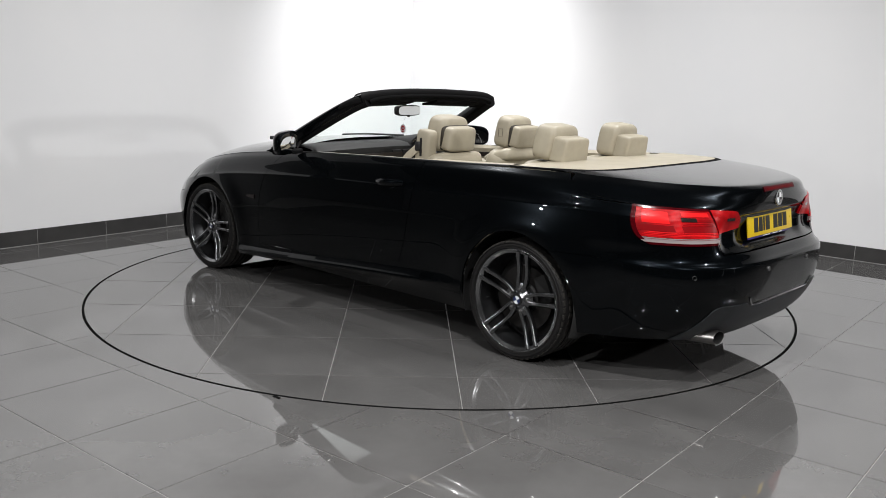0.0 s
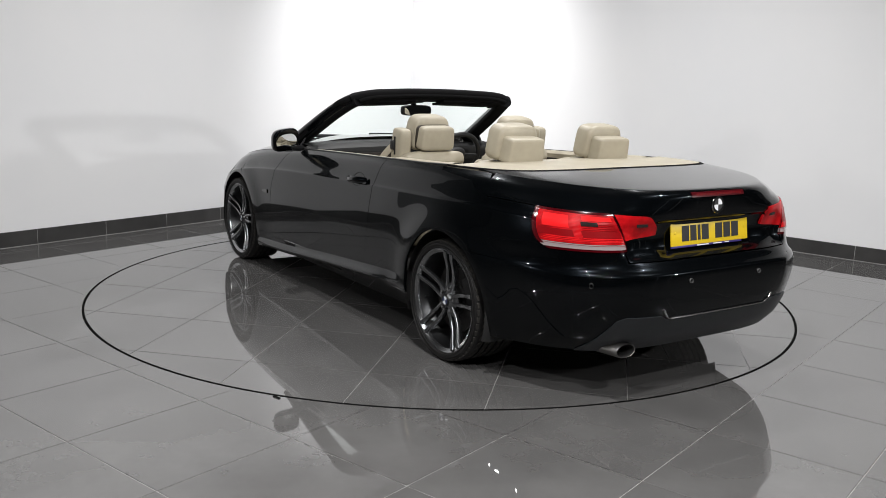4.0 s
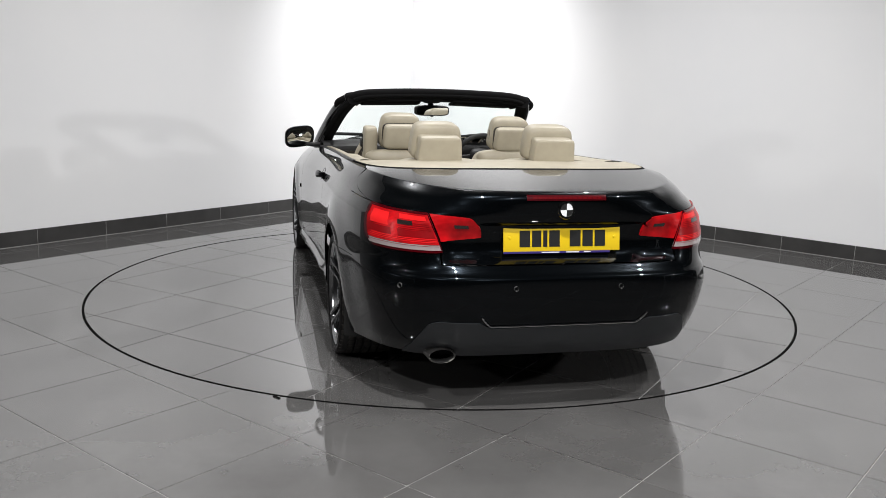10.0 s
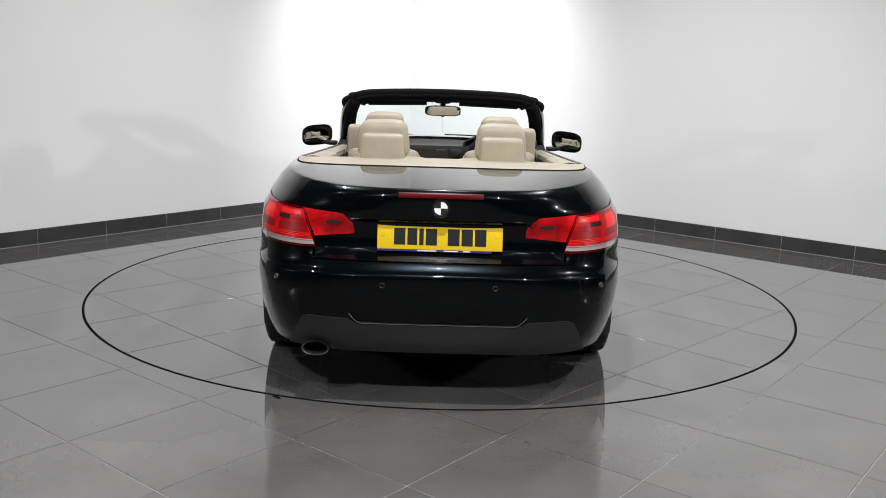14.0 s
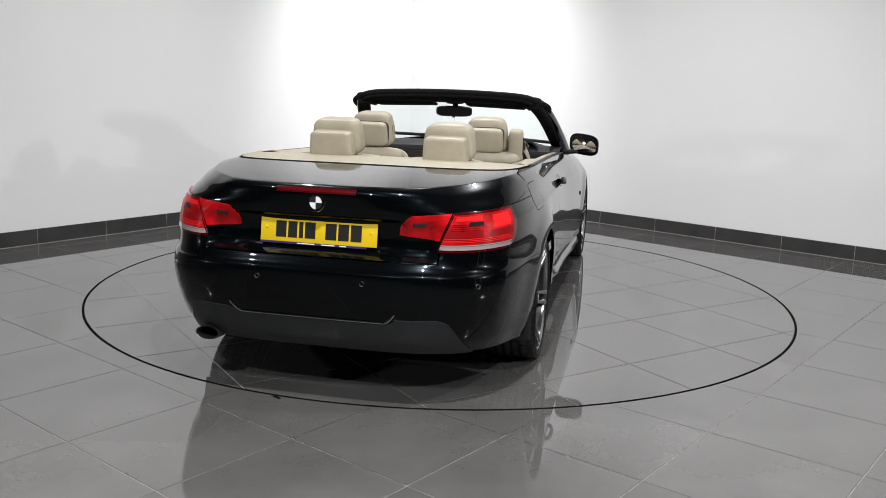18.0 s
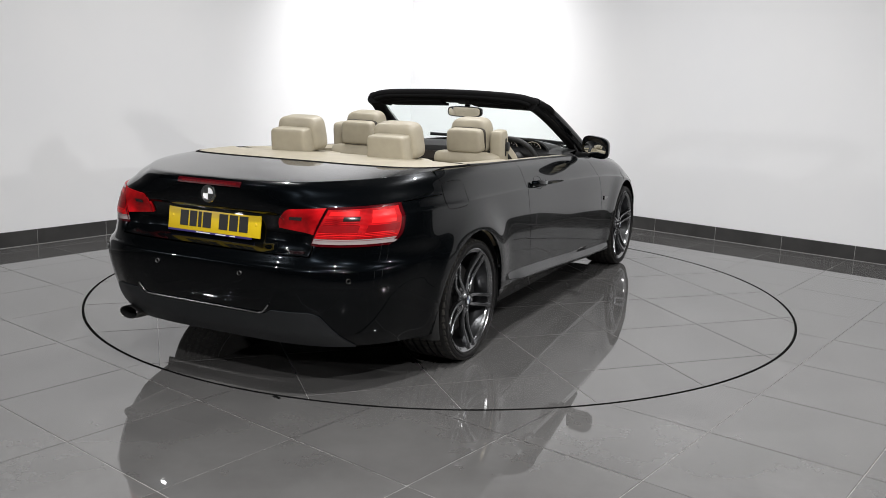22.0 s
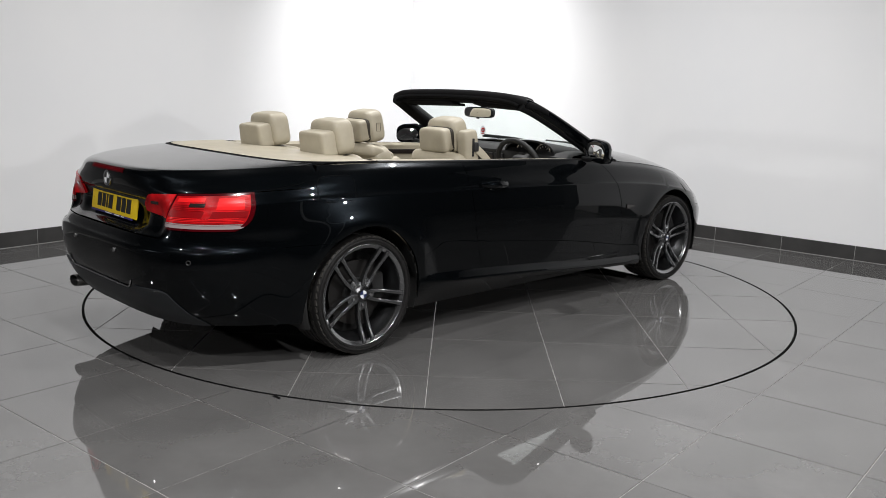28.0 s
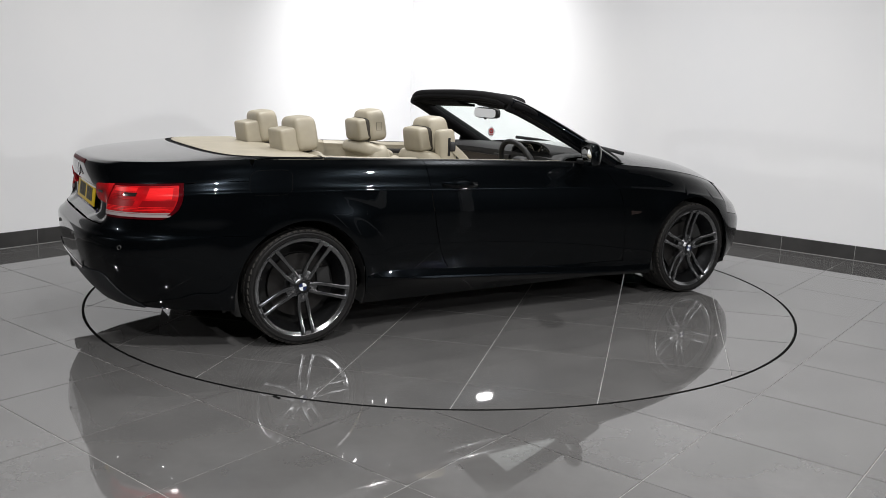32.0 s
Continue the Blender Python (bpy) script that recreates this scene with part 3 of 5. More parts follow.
def body(car):
    # quarter panels: before the wheel, and over and behind it
    xa = -AXLE + ARCH
    pa = p_at_x(xa, 0.5)
    fore = sheet_v(lambda v: DOOR_REAR(v) - GAP, lambda v: pa, 0.10, 1.0, 14, 40)
    ps = np.concatenate([[p_at_x(-AXLE + ARCH * math.cos(t), 0.5) for t in np.linspace(0, math.pi, 34)], ])
    tail_p = p_at_y(0.517, 0.75)
    more = np.linspace(ps[-1], tail_p, 22)[1:]
    ps = np.concatenate([ps, more])
    ps[0] = pa
    lid_p = p_at_x(LID_X, 0.93)

    def top(p):
        k = np.clip((lid_p - p) / 0.012, 0, 1)
        return 1.0 - (1.0 - LID_V + 0.004) * k

    cols = np.unique(np.concatenate([ps, [lid_p, lid_p - 0.006, lid_p - 0.012]]))[::-1]
    over = sheet_p(cols, lambda p: arch_v(p, -AXLE, SEAM_V + 0.003 if p < -1.2 else 0.06), top, 22)
    both("quarter_panel", join(grid(fore, 0.012, bare=len(fore) - 1), grid(over, 0.012, bare=0)), PAINT, car, "glossy black rear quarter panel")

    # rear bumper
    vs = np.linspace(0.0, SEAM_V, 22)

    def start(v):
        z = float(side(-1.3, v)[2])
        return p_at_x(arch_x(z, -AXLE, -1), v)

    half = np.stack([side(np.linspace(start(v), -2, 40), np.full(40, v)) for v in vs], 1)
    ledge = np.stack([side(np.linspace(p_at_x(-1.85, v), -2, 40), np.full(40, v)) for v in np.linspace(SEAM_V, 0.572, 8)], 1)
    bumper = part("rear_bumper", join(grid(mirror_rows(half), 0.02), grid(mirror_rows(ledge))), PAINT, car, "glossy black rear bumper with parking sensors")

    # boot lid: face between the lamps, wrapped shoulder, top
    def face_p(v):
        return p_at_y(float(np.interp(v, [0.57, 0.639, 0.641, 0.87], [0.513, 0.513, 0.506, 0.560])), v)

    face = np.stack([side(np.linspace(face_p(v), -2, 44), np.full(44, v)) for v in np.linspace(0.578, LID_V, 34)], 1)
    band = np.stack([side(np.linspace(p_at_x(LID_X - 0.003, v), -2, 60), np.full(60, v)) for v in np.linspace(LID_V, 1.0, 12)], 1)
    edge = band[:, -1]
    rows = []
    for q in edge:
        yf = q[1] * 0.985
        front = np.array([DECK_REAR(abs(yf)) - 0.031, yf, DECK_Z(yf)])
        ctrl = (q + front) / 2
        ctrl[2] += 0.001
        t = np.linspace(0, 1, 16)[:, None]
        rows.append((1 - t) ** 2 * q + 2 * t * (1 - t) * ctrl + t * t * front)
    top_sheet = np.array(rows)
    lid = part("boot_lid", join(grid(lid_depth(mirror_rows(face))), grid(mirror_rows(band)), grid(mirror_rows(top_sheet))), PAINT, car, "glossy black boot lid", 50)

    # doors, front wings, nose
    doors = both("door", grid(sheet_v(lambda v: DOOR_FRONT(v) - GAP, lambda v: DOOR_REAR(v) + GAP, 0.135, 1.0, 30, 44), 0.02), PAINT, car, "glossy black door")
    xb = AXLE - ARCH
    pb = p_at_x(xb, 0.5)
    wing_a = sheet_v(lambda v: DOOR_FRONT(v) + GAP, lambda v: pb, 0.10, 1.0, 14, 36)
    ps = [p_at_x(AXLE - ARCH * math.cos(t), 0.5) for t in np.linspace(0, math.pi, 30)]
    ps[0] = pb
    wing_b = sheet_p(np.array(ps), lambda p: arch_v(p, AXLE, 0.06), lambda p: 1.0, 20)
    both("front_wing", join(grid(wing_a, 0.012, bare=len(wing_a) - 1), grid(wing_b, 0.012, bare=0)), PAINT, car, "glossy black front wing")

    def fstart(v):
        return p_at_x(arch_x(float(side(1.3, v)[2]), AXLE, 1), v)

    half = np.stack([side(np.linspace(fstart(v), 2, 26), np.full(26, v)) for v in np.linspace(0, 0.66, 16)], 1)
    part("front_bumper", grid(mirror_rows(half), 0.02), PAINT, car)
    lamp_sheet = np.stack([side(np.linspace(p_at_x(1.72, v), 1.72, 14), np.full(14, v)) for v in np.linspace(0.665, 0.99, 10)], 1)
    both("headlight", grid(lamp_sheet, 0.02), HEADLIGHT, car, "dark clear wrap-round headlight")
    nose = np.stack([side(np.linspace(1.72, 2, 10), np.full(10, v)) for v in np.linspace(0.665, 0.99, 8)], 1)
    part("grille_panel", grid(mirror_rows(nose), 0.01), PAINT, car)

    # bonnet
    crown = curve((0.60, 0.955), (0.9, 0.95), (1.1, 0.925), (1.4, 0.888), (1.77, 0.815), (2.0, 0.72), (2.06, 0.66))
    rows = []
    for x in np.linspace(0.62, 2.0, 26):
        e = side(p_at_x(x, 1.0), 1.0)
        ys = np.linspace(e[1] - 0.004, -(e[1] - 0.004), 31)
        rows.append([(x, y, e[2] + 0.002 + max(float(crown(x)) - e[2], 0.01) * (1 - abs(y / e[1]) ** 2.6)) for y in ys])
    part("bonnet", grid(np.array(rows), 0.01), PAINT, car, "glossy black bonnet")
    return bumper, lid, doors


DECK_REAR = curve((0.0, -1.742), (0.30, -1.735), (0.48, -1.712), (0.58, -1.685), (0.635, -1.652), (0.668, -1.612), (0.690, -1.55), (0.708, -1.48), (0.722, -1.40), (0.732, -1.30), (0.87, -1.25))


def DECK_Z(y):
    return 0.966 - 0.006 * (abs(y) / 0.78) ** 2 - 0.010 * min(max((abs(y) - 0.64) / 0.11, 0.0), 1.0) ** 2


def sills(car):
    """Side skirts: a deep flank with a rising ledge."""
    rows = []
    for x in np.linspace(-AXLE + ARCH + 0.005, AXLE - ARCH - 0.005, 40):
        hi = float(np.interp(x, [-1.03, -0.84, 0.57, 1.03], [0.315, 0.300, 0.205, 0.185]))
        out = float(np.interp(x, [-1.03, -0.86, -0.70, 0.9, 1.03], [0.004, 0.020, 0.036, 0.030, 0.010]))
        b = side(x, 0.14)
        top = side(x, max(v_at_z(hi + 0.052, x), 0.13))
        mid = side(x, v_at_z(hi, x))
        rows.append([(x, top[1] - 0.002, top[2]), (x, mid[1] + out * 0.30, hi + 0.036), (x, mid[1] + out * 0.92, hi + 0.012), (x, mid[1] + out, hi + 0.002), (x, mid[1] + out * 0.94, hi - 0.005), (x, mid[1] + out * 0.3, hi - 0.024),
                     (x, mid[1] - 0.035, hi - 0.060 * (hi - 0.15) / 0.12), (x, 0.745, 0.158), (x, 0.66, 0.155)])
    both("side_skirt", grid(np.array(rows)), PAINT, car, "glossy black sculpted side skirt", 25)
    part("floor_pan", join(box(-1.75, 1.7, -0.6, 0.6, 0.19, 0.27, 0.02), box(-2.2, -1.7, -0.56, 0.56, 0.275, 0.32, 0.01)), DARK, car)
    for sx in (-AXLE, AXLE):
        P = np.array([[(sx + r * math.cos(t), y, HUB + r * math.sin(t)) for r, y in ((ARCH - 0.003, 0.838), (ARCH + 0.004, 0.832), (0.366, 0.80), (0.366, 0.52))]
                      for t in np.linspace(-0.35, math.pi + 0.35, 40)])
        wall = np.array([[(sx + r * math.cos(t), 0.53, HUB + r * math.sin(t)) for r in (0.0, 0.2, 0.375)] for t in np.linspace(-0.5, math.pi + 0.5, 26)])
        both("wheel_arch_liner", join(grid(P), grid(wall)), DARK, car)


# ---- wheels ----
def wheel(car, x, y, tyre_half, turn):
    """A wheel with its outer face towards +y at y = 0."""
    s = 1 if y > 0 else -1
    R, r0 = HUB, 0.257
    T = tyre_half
    hub = new("wheel")
    hub.parent = car
    tread = [(r0 - 0.001, -0.010), (r0 + 0.004, 0.002), (r0 + 0.012, 0.006), (r0 + 0.022, 0.0075), (R - 0.016, 0.004), (R - 0.008, -0.004), (R - 0.003, -0.016), (R - 0.001, -0.028)]
    for g in np.linspace(-0.028, -2 * T + 0.028, 6)[1:-1]:
        tread += [(R, g + 0.005), (R - 0.007, g + 0.004), (R - 0.007, g - 0.004), (R, g - 0.005)]
    tread += [(R - 0.001, -2 * T + 0.028), (R - 0.008, -2 * T + 0.012), (r0, -2 * T)]
    tyre = part("tyre", revolve(tread, 72, "y"), RUBBER, hub, "black low-profile tyre with worn tread", 30)
    for rad in (r0 + 0.007, r0 + 0.030):
        part("sidewall_ring", revolve([(rad, 0.0055), (rad + 0.001, 0.0085), (rad + 0.003, 0.0085), (rad + 0.004, 0.0055)], 72, "y"), RUBBER, tyre)
    lugs = []
    rows = [(-0.013, 0.0, 0.55, 0.012), (-2 * T + 0.013, 0.5, -0.55, 0.012)] + [(-0.028 - (2 * T - 0.056) * (k + 0.5) / 5, 0.25 * k, 0.9 if k % 2 else -0.9, 0.0125) for k in range(5)]
    for i in range(54):
        a = 2 * math.pi * i / 54
        for q, off, skew, half in rows:
            m = Matrix.Rotation(a + off * 0.11, 4, "Y") @ Matrix.Translation((R - 0.0052 if abs(q) > 0.02 and abs(q + 2 * T) > 0.02 else R - 0.0105, q, 0))
            lugs.append(place(box(-0.006, 0.006, -half, half, -0.0125, 0.0125, 0), m @ Matrix.Rotation(skew * 0.35, 4, "X")))
    tagged(part("tread_pattern", join(*lugs), TREAD, hub, "dusty grey-brown tread blocks"), kind="stuff")
    rim_cut = [(r0 - 0.004, -2 * T), (r0 - 0.03, -2 * T + 0.02), (0.208, -0.10), (0.224, -0.060), (0.235, -0.034), (0.239, -0.014), (r0 + 0.002, -0.004), (r0 + 0.003, -0.010)]
    part("rim", revolve(rim_cut, 80, "y"), BARREL, hub, "gunmetal alloy rim", 30)
    part("rim_lip", revolve([(0.2365, -0.018), (0.2385, -0.009), (0.243, -0.006), (r0 - 0.006, -0.003), (r0 - 0.001, 0.0012), (r0 + 0.002, 0.0006), (r0 + 0.003, -0.004)], 80, "y"), LIP, hub, "bright machined rim lip", 30)
    # five pairs of slim parallel spokes, joined towards the hub
    blade = [(-0.0088, -0.016), (0.0088, -0.016), (0.0100, 0.004), (0.0078, 0.0085), (0.0030, 0.0100), (-0.0030, 0.0100), (-0.0078, 0.0085), (-0.0100, 0.004)]
    one = []
    for sgn in (-1, 1):
        path, sc = [], []
        for k in np.linspace(0, 1, 14):
            rad = 0.044 + (0.2475 - 0.044) * k
            off = sgn * (0.0150 + 0.0085 * min(k / 0.28, 1.0) ** 0.8 + 0.0035 * k)
            depth = -0.038 + 0.028 * k - 0.012 * math.sin(math.pi * min(k * 1.15, 1.0))
            path.append((rad, depth, off))
            sc.append(1.16 - 0.20 * math.sin(math.pi * min(k * 1.1, 1)) + 0.20 * max(0, k - 0.88) / 0.12)
        one.append(sweep(path, blade, (0, 1, 0), sc))
    web = sweep([(0.040, -0.040, 0), (0.062, -0.040, 0), (0.084, -0.045, 0)], rounded(0.020, 0.009, 0.5, 4), (0, 1, 0), [1.0, 1.0, 0.85])
    for i in range(5):
        part("spoke", join(*(place(o, Matrix.Rotation(2 * math.pi * i / 5 + math.pi / 2, 4, "Y")) for o in one + [web])), ALLOY, hub, angle=30)
    part("hub_centre", revolve([(0.0, -0.020), (0.031, -0.020), (0.034, -0.023), (0.038, -0.030), (0.052, -0.036), (0.060, -0.044), (0.060, -0.075), (0.0, -0.075)], 40, "y"), ALLOY, hub)
    cap = roundel(0.031)
    part("cap_ring", place(cap[0], pose(0, -0.0165, 0)), CAPBLACK, hub)
    part("cap_blue", place(cap[1], pose(0, -0.0165, 0)), BLUE, hub)
    part("cap_white", place(cap[2], pose(0, -0.0165, 0)), WHITE, hub)
    for i in range(5):
        a = 2 * math.pi * i / 5 + math.pi / 2
        part("wheel_bolt", revolve([(0.0, 0.010), (0.007, 0.010), (0.0085, 0.006), (0.0095, -0.010), (0.012, -0.012)], 6, "y", (0.0565 * math.cos(a), -0.033, -0.0565 * math.sin(a))), CHROME, hub)
    disc = part("brake_disc", revolve([(0.08, -0.085), (0.165, -0.085), (0.165, -0.11), (0.08, -0.11)], 48, "y", close=True), STEEL, hub, "grey steel brake disc")
    part("disc_bell", revolve([(0.0, -0.078), (0.070, -0.078), (0.080, -0.090)], 32, "y"), DARK, disc)
    part("brake_caliper", join(box(-0.175, -0.10, -0.125, -0.065, -0.07, 0.07, 0.012)), DARK, hub)
    part("valve", revolve([(0.0, 0.024), (0.003, 0.024), (0.0035, 0.0)], 8, "y", (0.205, -0.062, 0.075)), TRIM, hub)
    part("hub_back", revolve([(0.0, -0.10), (0.225, -0.13), (0.225, -0.14), (0.0, -0.14)], 32, "y"), DARK, hub)
    hub.location = (x, y, HUB)
    hub.rotation_euler = (0, radians(turn), 0 if s > 0 else math.pi)
    return hub


def roundel(r):
    """A round badge facing +y: ring, two blue and two white quarters."""
    ring = revolve([(r * 0.66, 0.0008), (r * 0.70, 0.0030), (r * 0.95, 0.0030), (r, 0.0), (r, -0.004), (0, -0.004)], 32, "y")

    def quarters(start):
        verts, faces = [], []
        for a0 in (start, start + math.pi):
            k = len(verts)
            verts.append((0, 0.0022, 0))
            for i in range(9):
                t = a0 + math.pi / 2 * i / 8
                verts.append((r * 0.665 * math.cos(t), 0.0018, r * 0.665 * math.sin(t)))
            faces += [(k, k + i, k + i + 1) for i in range(1, 9)]
        return verts, faces

    return ring, quarters(0), quarters(math.pi / 2)


car = new("car")
tagged(car, "glossy black open-top convertible with cream leather seats, parked on the turntable", "car")
bumper, lid, doors = body(car)
sills(car)
for wx, wy, half, turn in ((AXLE, 0.842, 0.113, 24), (AXLE, -0.842, 0.113, 32), (-AXLE, 0.842, 0.128, 28.5), (-AXLE, -0.842, 0.128, 6)):
    wheel(car, wx, wy, half, turn)

# ---- tail: lamps, plate, badge, bumper details ----
SPLIT = curve((0.57, 0.496), (0.64, 0.507), (0.87, 0.562))
LAMP_OUT = curve((0.640, -2.055), (0.665, -2.018), (0.70, -1.988), (0.76, -1.966), (0.868, -1.950))


def side_z(p, z):
    return side(p, v_at_z(z, p))


def tail_lamps():
    def outer(v0, v1, n, d, a=0.0, b=1.0):
        rows = []
        for v in np.linspace(v0, v1, n):
            p0, p1 = p_at_y(float(SPLIT(v)) + 0.003, v), p_at_x(float(LAMP_OUT(v)), v)
            rows.append(side(np.linspace(p0 + (p1 - p0) * a, p0 + (p1 - p0) * b, 26), np.full(26, v)))
        return lift(np.stack(rows, 1), d)

    def inner(a, b, c, e, d, n=12):
        cols = []
        for s in np.linspace(a, b, 16):
            lo, hi = 0.724 + 0.018 * s, 0.834 - 0.014 * s ** 1.3 - 0.022 * (max(0, s - 0.8) / 0.2) ** 2
            col = []
            for k in np.linspace(c, e, n):
                z = lo + (hi - lo) * k
                vv = v_at_z(z, -1.75)
                y0 = float(SPLIT(vv)) - 0.004
                y = y0 + (0.352 + 0.02 * k ** 3 - y0) * s
                col.append(side(p_at_y(y, vv), vv))
            cols.append(col)
        return lift(np.array(cols), d)

    for mir in (False, True):
        f = flip if mir else (lambda q: q)
        unit = part("tail_light", f(grid(outer(0.686, 0.868, 16, 0.005), 0.02)), RED, car, "red tail light with a clear lower strip")
        part("clear_strip", f(grid(outer(0.654, 0.684, 5, 0.005), 0.02)), CLEAR, unit, "clear reversing strip")
        part("lower_rim", f(grid(outer(0.640, 0.653, 3, 0.003), 0.015)), DEEPRED, unit)
        part("lamp_bulb", f(grid(outer(0.79, 0.812, 3, 0.0068, 0.26, 0.46))), SMOKE, unit)
        part("lens_border", f(grid(outer(0.856, 0.868, 3, 0.0062))), DEEPRED, unit)
        part("lens_border", f(grid(outer(0.668, 0.868, 14, 0.0062, 0.952, 1.0))), DEEPRED, unit)
        part("lens_border", f(grid(outer(0.655, 0.868, 14, 0.0062, 0.0, 0.014))), DEEPRED, unit)
        part("light_band", f(grid(outer(0.724, 0.762, 4, 0.0060, 0.03, 0.94))), BAND, unit)
        part("reflector", f(grid(outer(0.772, 0.842, 6, 0.0062, 0.60, 0.89))), BRIGHTRED, unit, "bright red reflector panel")
        part("reflector", f(grid(outer(0.820, 0.846, 4, 0.0062, 0.06, 0.44))), BRIGHTRED, unit)
        part("signal_bowl", f(grid(outer(0.700, 0.846, 10, 0.0064, 0.48, 0.57))), RED, unit)
        for k in range(4):
            part("lens_rib", f(grid(outer(0.766 + 0.011 * k, 0.7695 + 0.011 * k, 2, 0.0064, 0.05, 0.46))), BAND, unit)
        for k in range(3):
            part("lens_rib", f(grid(outer(0.698 + 0.009 * k, 0.7015 + 0.009 * k, 2, 0.0064, 0.03, 0.93 - 0.03 * k))), BRIGHTRED, unit)
        part("strip_line", f(grid(outer(0.676, 0.678, 2, 0.0062, 0.02, 0.95))), BAND, unit)
        lamp2 = part("lid_light", f(grid(inner(0, 1, 0, 1, 0.005), 0.02)), RED, lid, "red inner tail light on the boot lid")
        part("lamp_bulb", f(grid(inner(0.42, 0.72, 0.5, 0.64, 0.0068, 3))), SMOKE, lamp2)

    strip = np.stack([side(np.linspace(p_at_y(0.172, v), -2, 14), np.full(14, v)) for v in np.linspace(0.958, 0.988, 4)], 1)
    seam = smooth_path([(-1.618, 1.0, 0), (-1.635, 0.95, 0), (-1.70, 0.905, 0), (-1.84, 0.880, 0), (-1.955, 0.870, 0)], 20)
    line = np.array([[side(p_at_x(q[0] + d, q[1]), q[1] + e) for d, e in ((-0.0018, -0.001), (0.0018, 0.001))] for q in seam])
    both("lid_gap", grid(lift(line, 0.0009)), RING, lid)
    brake = part("brake_light", grid(lift(mirror_rows(strip), 0.003), 0.012), BRAKE, lid, "slim dark red high-level brake light")
    for k in range(14):
        ya = -0.150 + 0.0215 * k
        cell = np.array([[side(p_at_y(abs(ya + 0.0175 * u), v), v) * np.array([1, 1 if ya + 0.0175 * u > 0 else -1, 1]) for v in (0.966, 0.980)] for u in (0, 0.5, 1)])
        part("brake_light_cell", grid(lift(cell, 0.0040)), CELL, brake)


def badge_and_plate():
    ring, blue, white = roundel(0.040)
    m = pose(-2.3035, 0, 0.858, 0, 0, 90) @ pose(0, 0, 0, 4, 0, 0)
    part("badge", place(ring, m), CHROME, lid, "round chrome badge")
    part("badge_quarter", place(blue, m), INK, lid)
    part("badge_quarter", place(white, m), WHITE, lid)
    tilt = pose(-2.272, 0, 0.734, 0, 8, 0)
    plate = part("number_plate", place(box(-0.003, 0.003, -0.257, 0.257, -0.0525, 0.0525, 0.0018), tilt), YELLOW, lid, "yellow number plate with black bars")
    at = -0.188
    for w in (0.046, 0.040, 0.018, 0.046, None, 0.048, 0.046, 0.047):
        if w is None:
            at += 0.036
            continue
        part("plate_bar", place(box(-0.0042, -0.002, -at - w, -at, -0.034, 0.034, 0), tilt), INK, plate)
        at += w + 0.0085
    part("dealer_strip", place(box(-0.0034, 0.002, -0.213, 0.257, -0.0615, -0.0525, 0.001), tilt), VIOLET, plate, "thin blue strip with small white bars")
    for y0, w in ((0.085, 0.014), (0.045, 0.062), (-0.045, 0.058), (-0.11, 0.03)):
        part("strip_bar", place(box(-0.0040, -0.003, y0 - w / 2, y0 + w / 2, -0.0592, -0.0548, 0), tilt), WHITE, plate)
    for y0 in (-0.232, 0.232):
        part("plate_screw", place(revolve([(0, -0.0052), (0.005, -0.0048), (0.0075, -0.002)], 14, "x"), tilt @ pose(0, y0, 0.005)), YELLOW, plate)


def bumper_details():
    def top_v(y):
        y = abs(y)
        return float(np.interp(y, [0, 0.315, 0.345, 0.365, 0.53, 0.565, 0.60, 0.64], [0.198, 0.198, 0.212, 0.232, 0.236, 0.218, 0.125, 0.0]))

    cols = []
    for y in np.linspace(0.638, 0.0, 46):
        vt = top_v(y)
        cols.append([side(p_at_y(y, v), v) for v in np.linspace(0.0, vt, 10)])
    part("diffuser", grid(mirror_rows(lift(np.array(cols), 0.006)), 0.012), DIFFUSER, bumper, "matt dark grey lower bumper panel")
    path = []
    for y in np.linspace(-0.362, 0.362, 60):
        v = 0.206 + 0.062 * float(np.clip((abs(y) - 0.315) / 0.047, 0, 1)) ** 1.6
        q = side(p_at_y(abs(y), v), v)
        path.append((q[0] - 0.004, y, q[2]))
    part("trim_line", sweep(path, oval(0.004, 0.0035, 8), (1, 0, 0)), CHROME, bumper, "thin bright trim line")
    for y, x in ((0.228, -2.38), (0.677, -2.278)):
        for s in (1, -1):
            q = side(p_at_y(y, 0.446), 0.446)
            q2 = side(p_at_y(y - 0.02, 0.446), 0.446)
            ang = math.degrees(math.atan2(q2[0] - q[0], q2[1] - q[1]))
            ring = revolve([(0.0, 0.0015), (0.0072, 0.0015), (0.0082, -0.0005), (0.0090, 0.0024), (0.0100, 0.0), (0.0100, -0.006)], 20, "x")
            m = pose(q[0], q[1] * s, q[2], 0, 0, 180) @ pose(0, 0, 0, 0, 0, (-ang if ang < 90 else 180 - ang) * s)
            part("parking_sensor", place(ring, m), SILVER, bumper)
    pipe = revolve([(0.040, 0.25), (0.044, 0.0), (0.0465, -0.002), (0.050, 0.004), (0.050, 0.26)], 32, "x")
    m = Matrix.Translation((-2.297, 0.507, 0.253)) @ Matrix.Rotation(radians(4), 4, "Y") @ Matrix.Diagonal((1, 1.18, 0.62, 1))
    pipe = part("exhaust_pipe", place(pipe, m), EXHAUST, car, "oval steel exhaust tailpipe")
    part("inner_pipe", place(revolve([(0.0, 0.10), (0.043, 0.10), (0.043, 0.0)], 24, "x"), m), DARK, pipe)


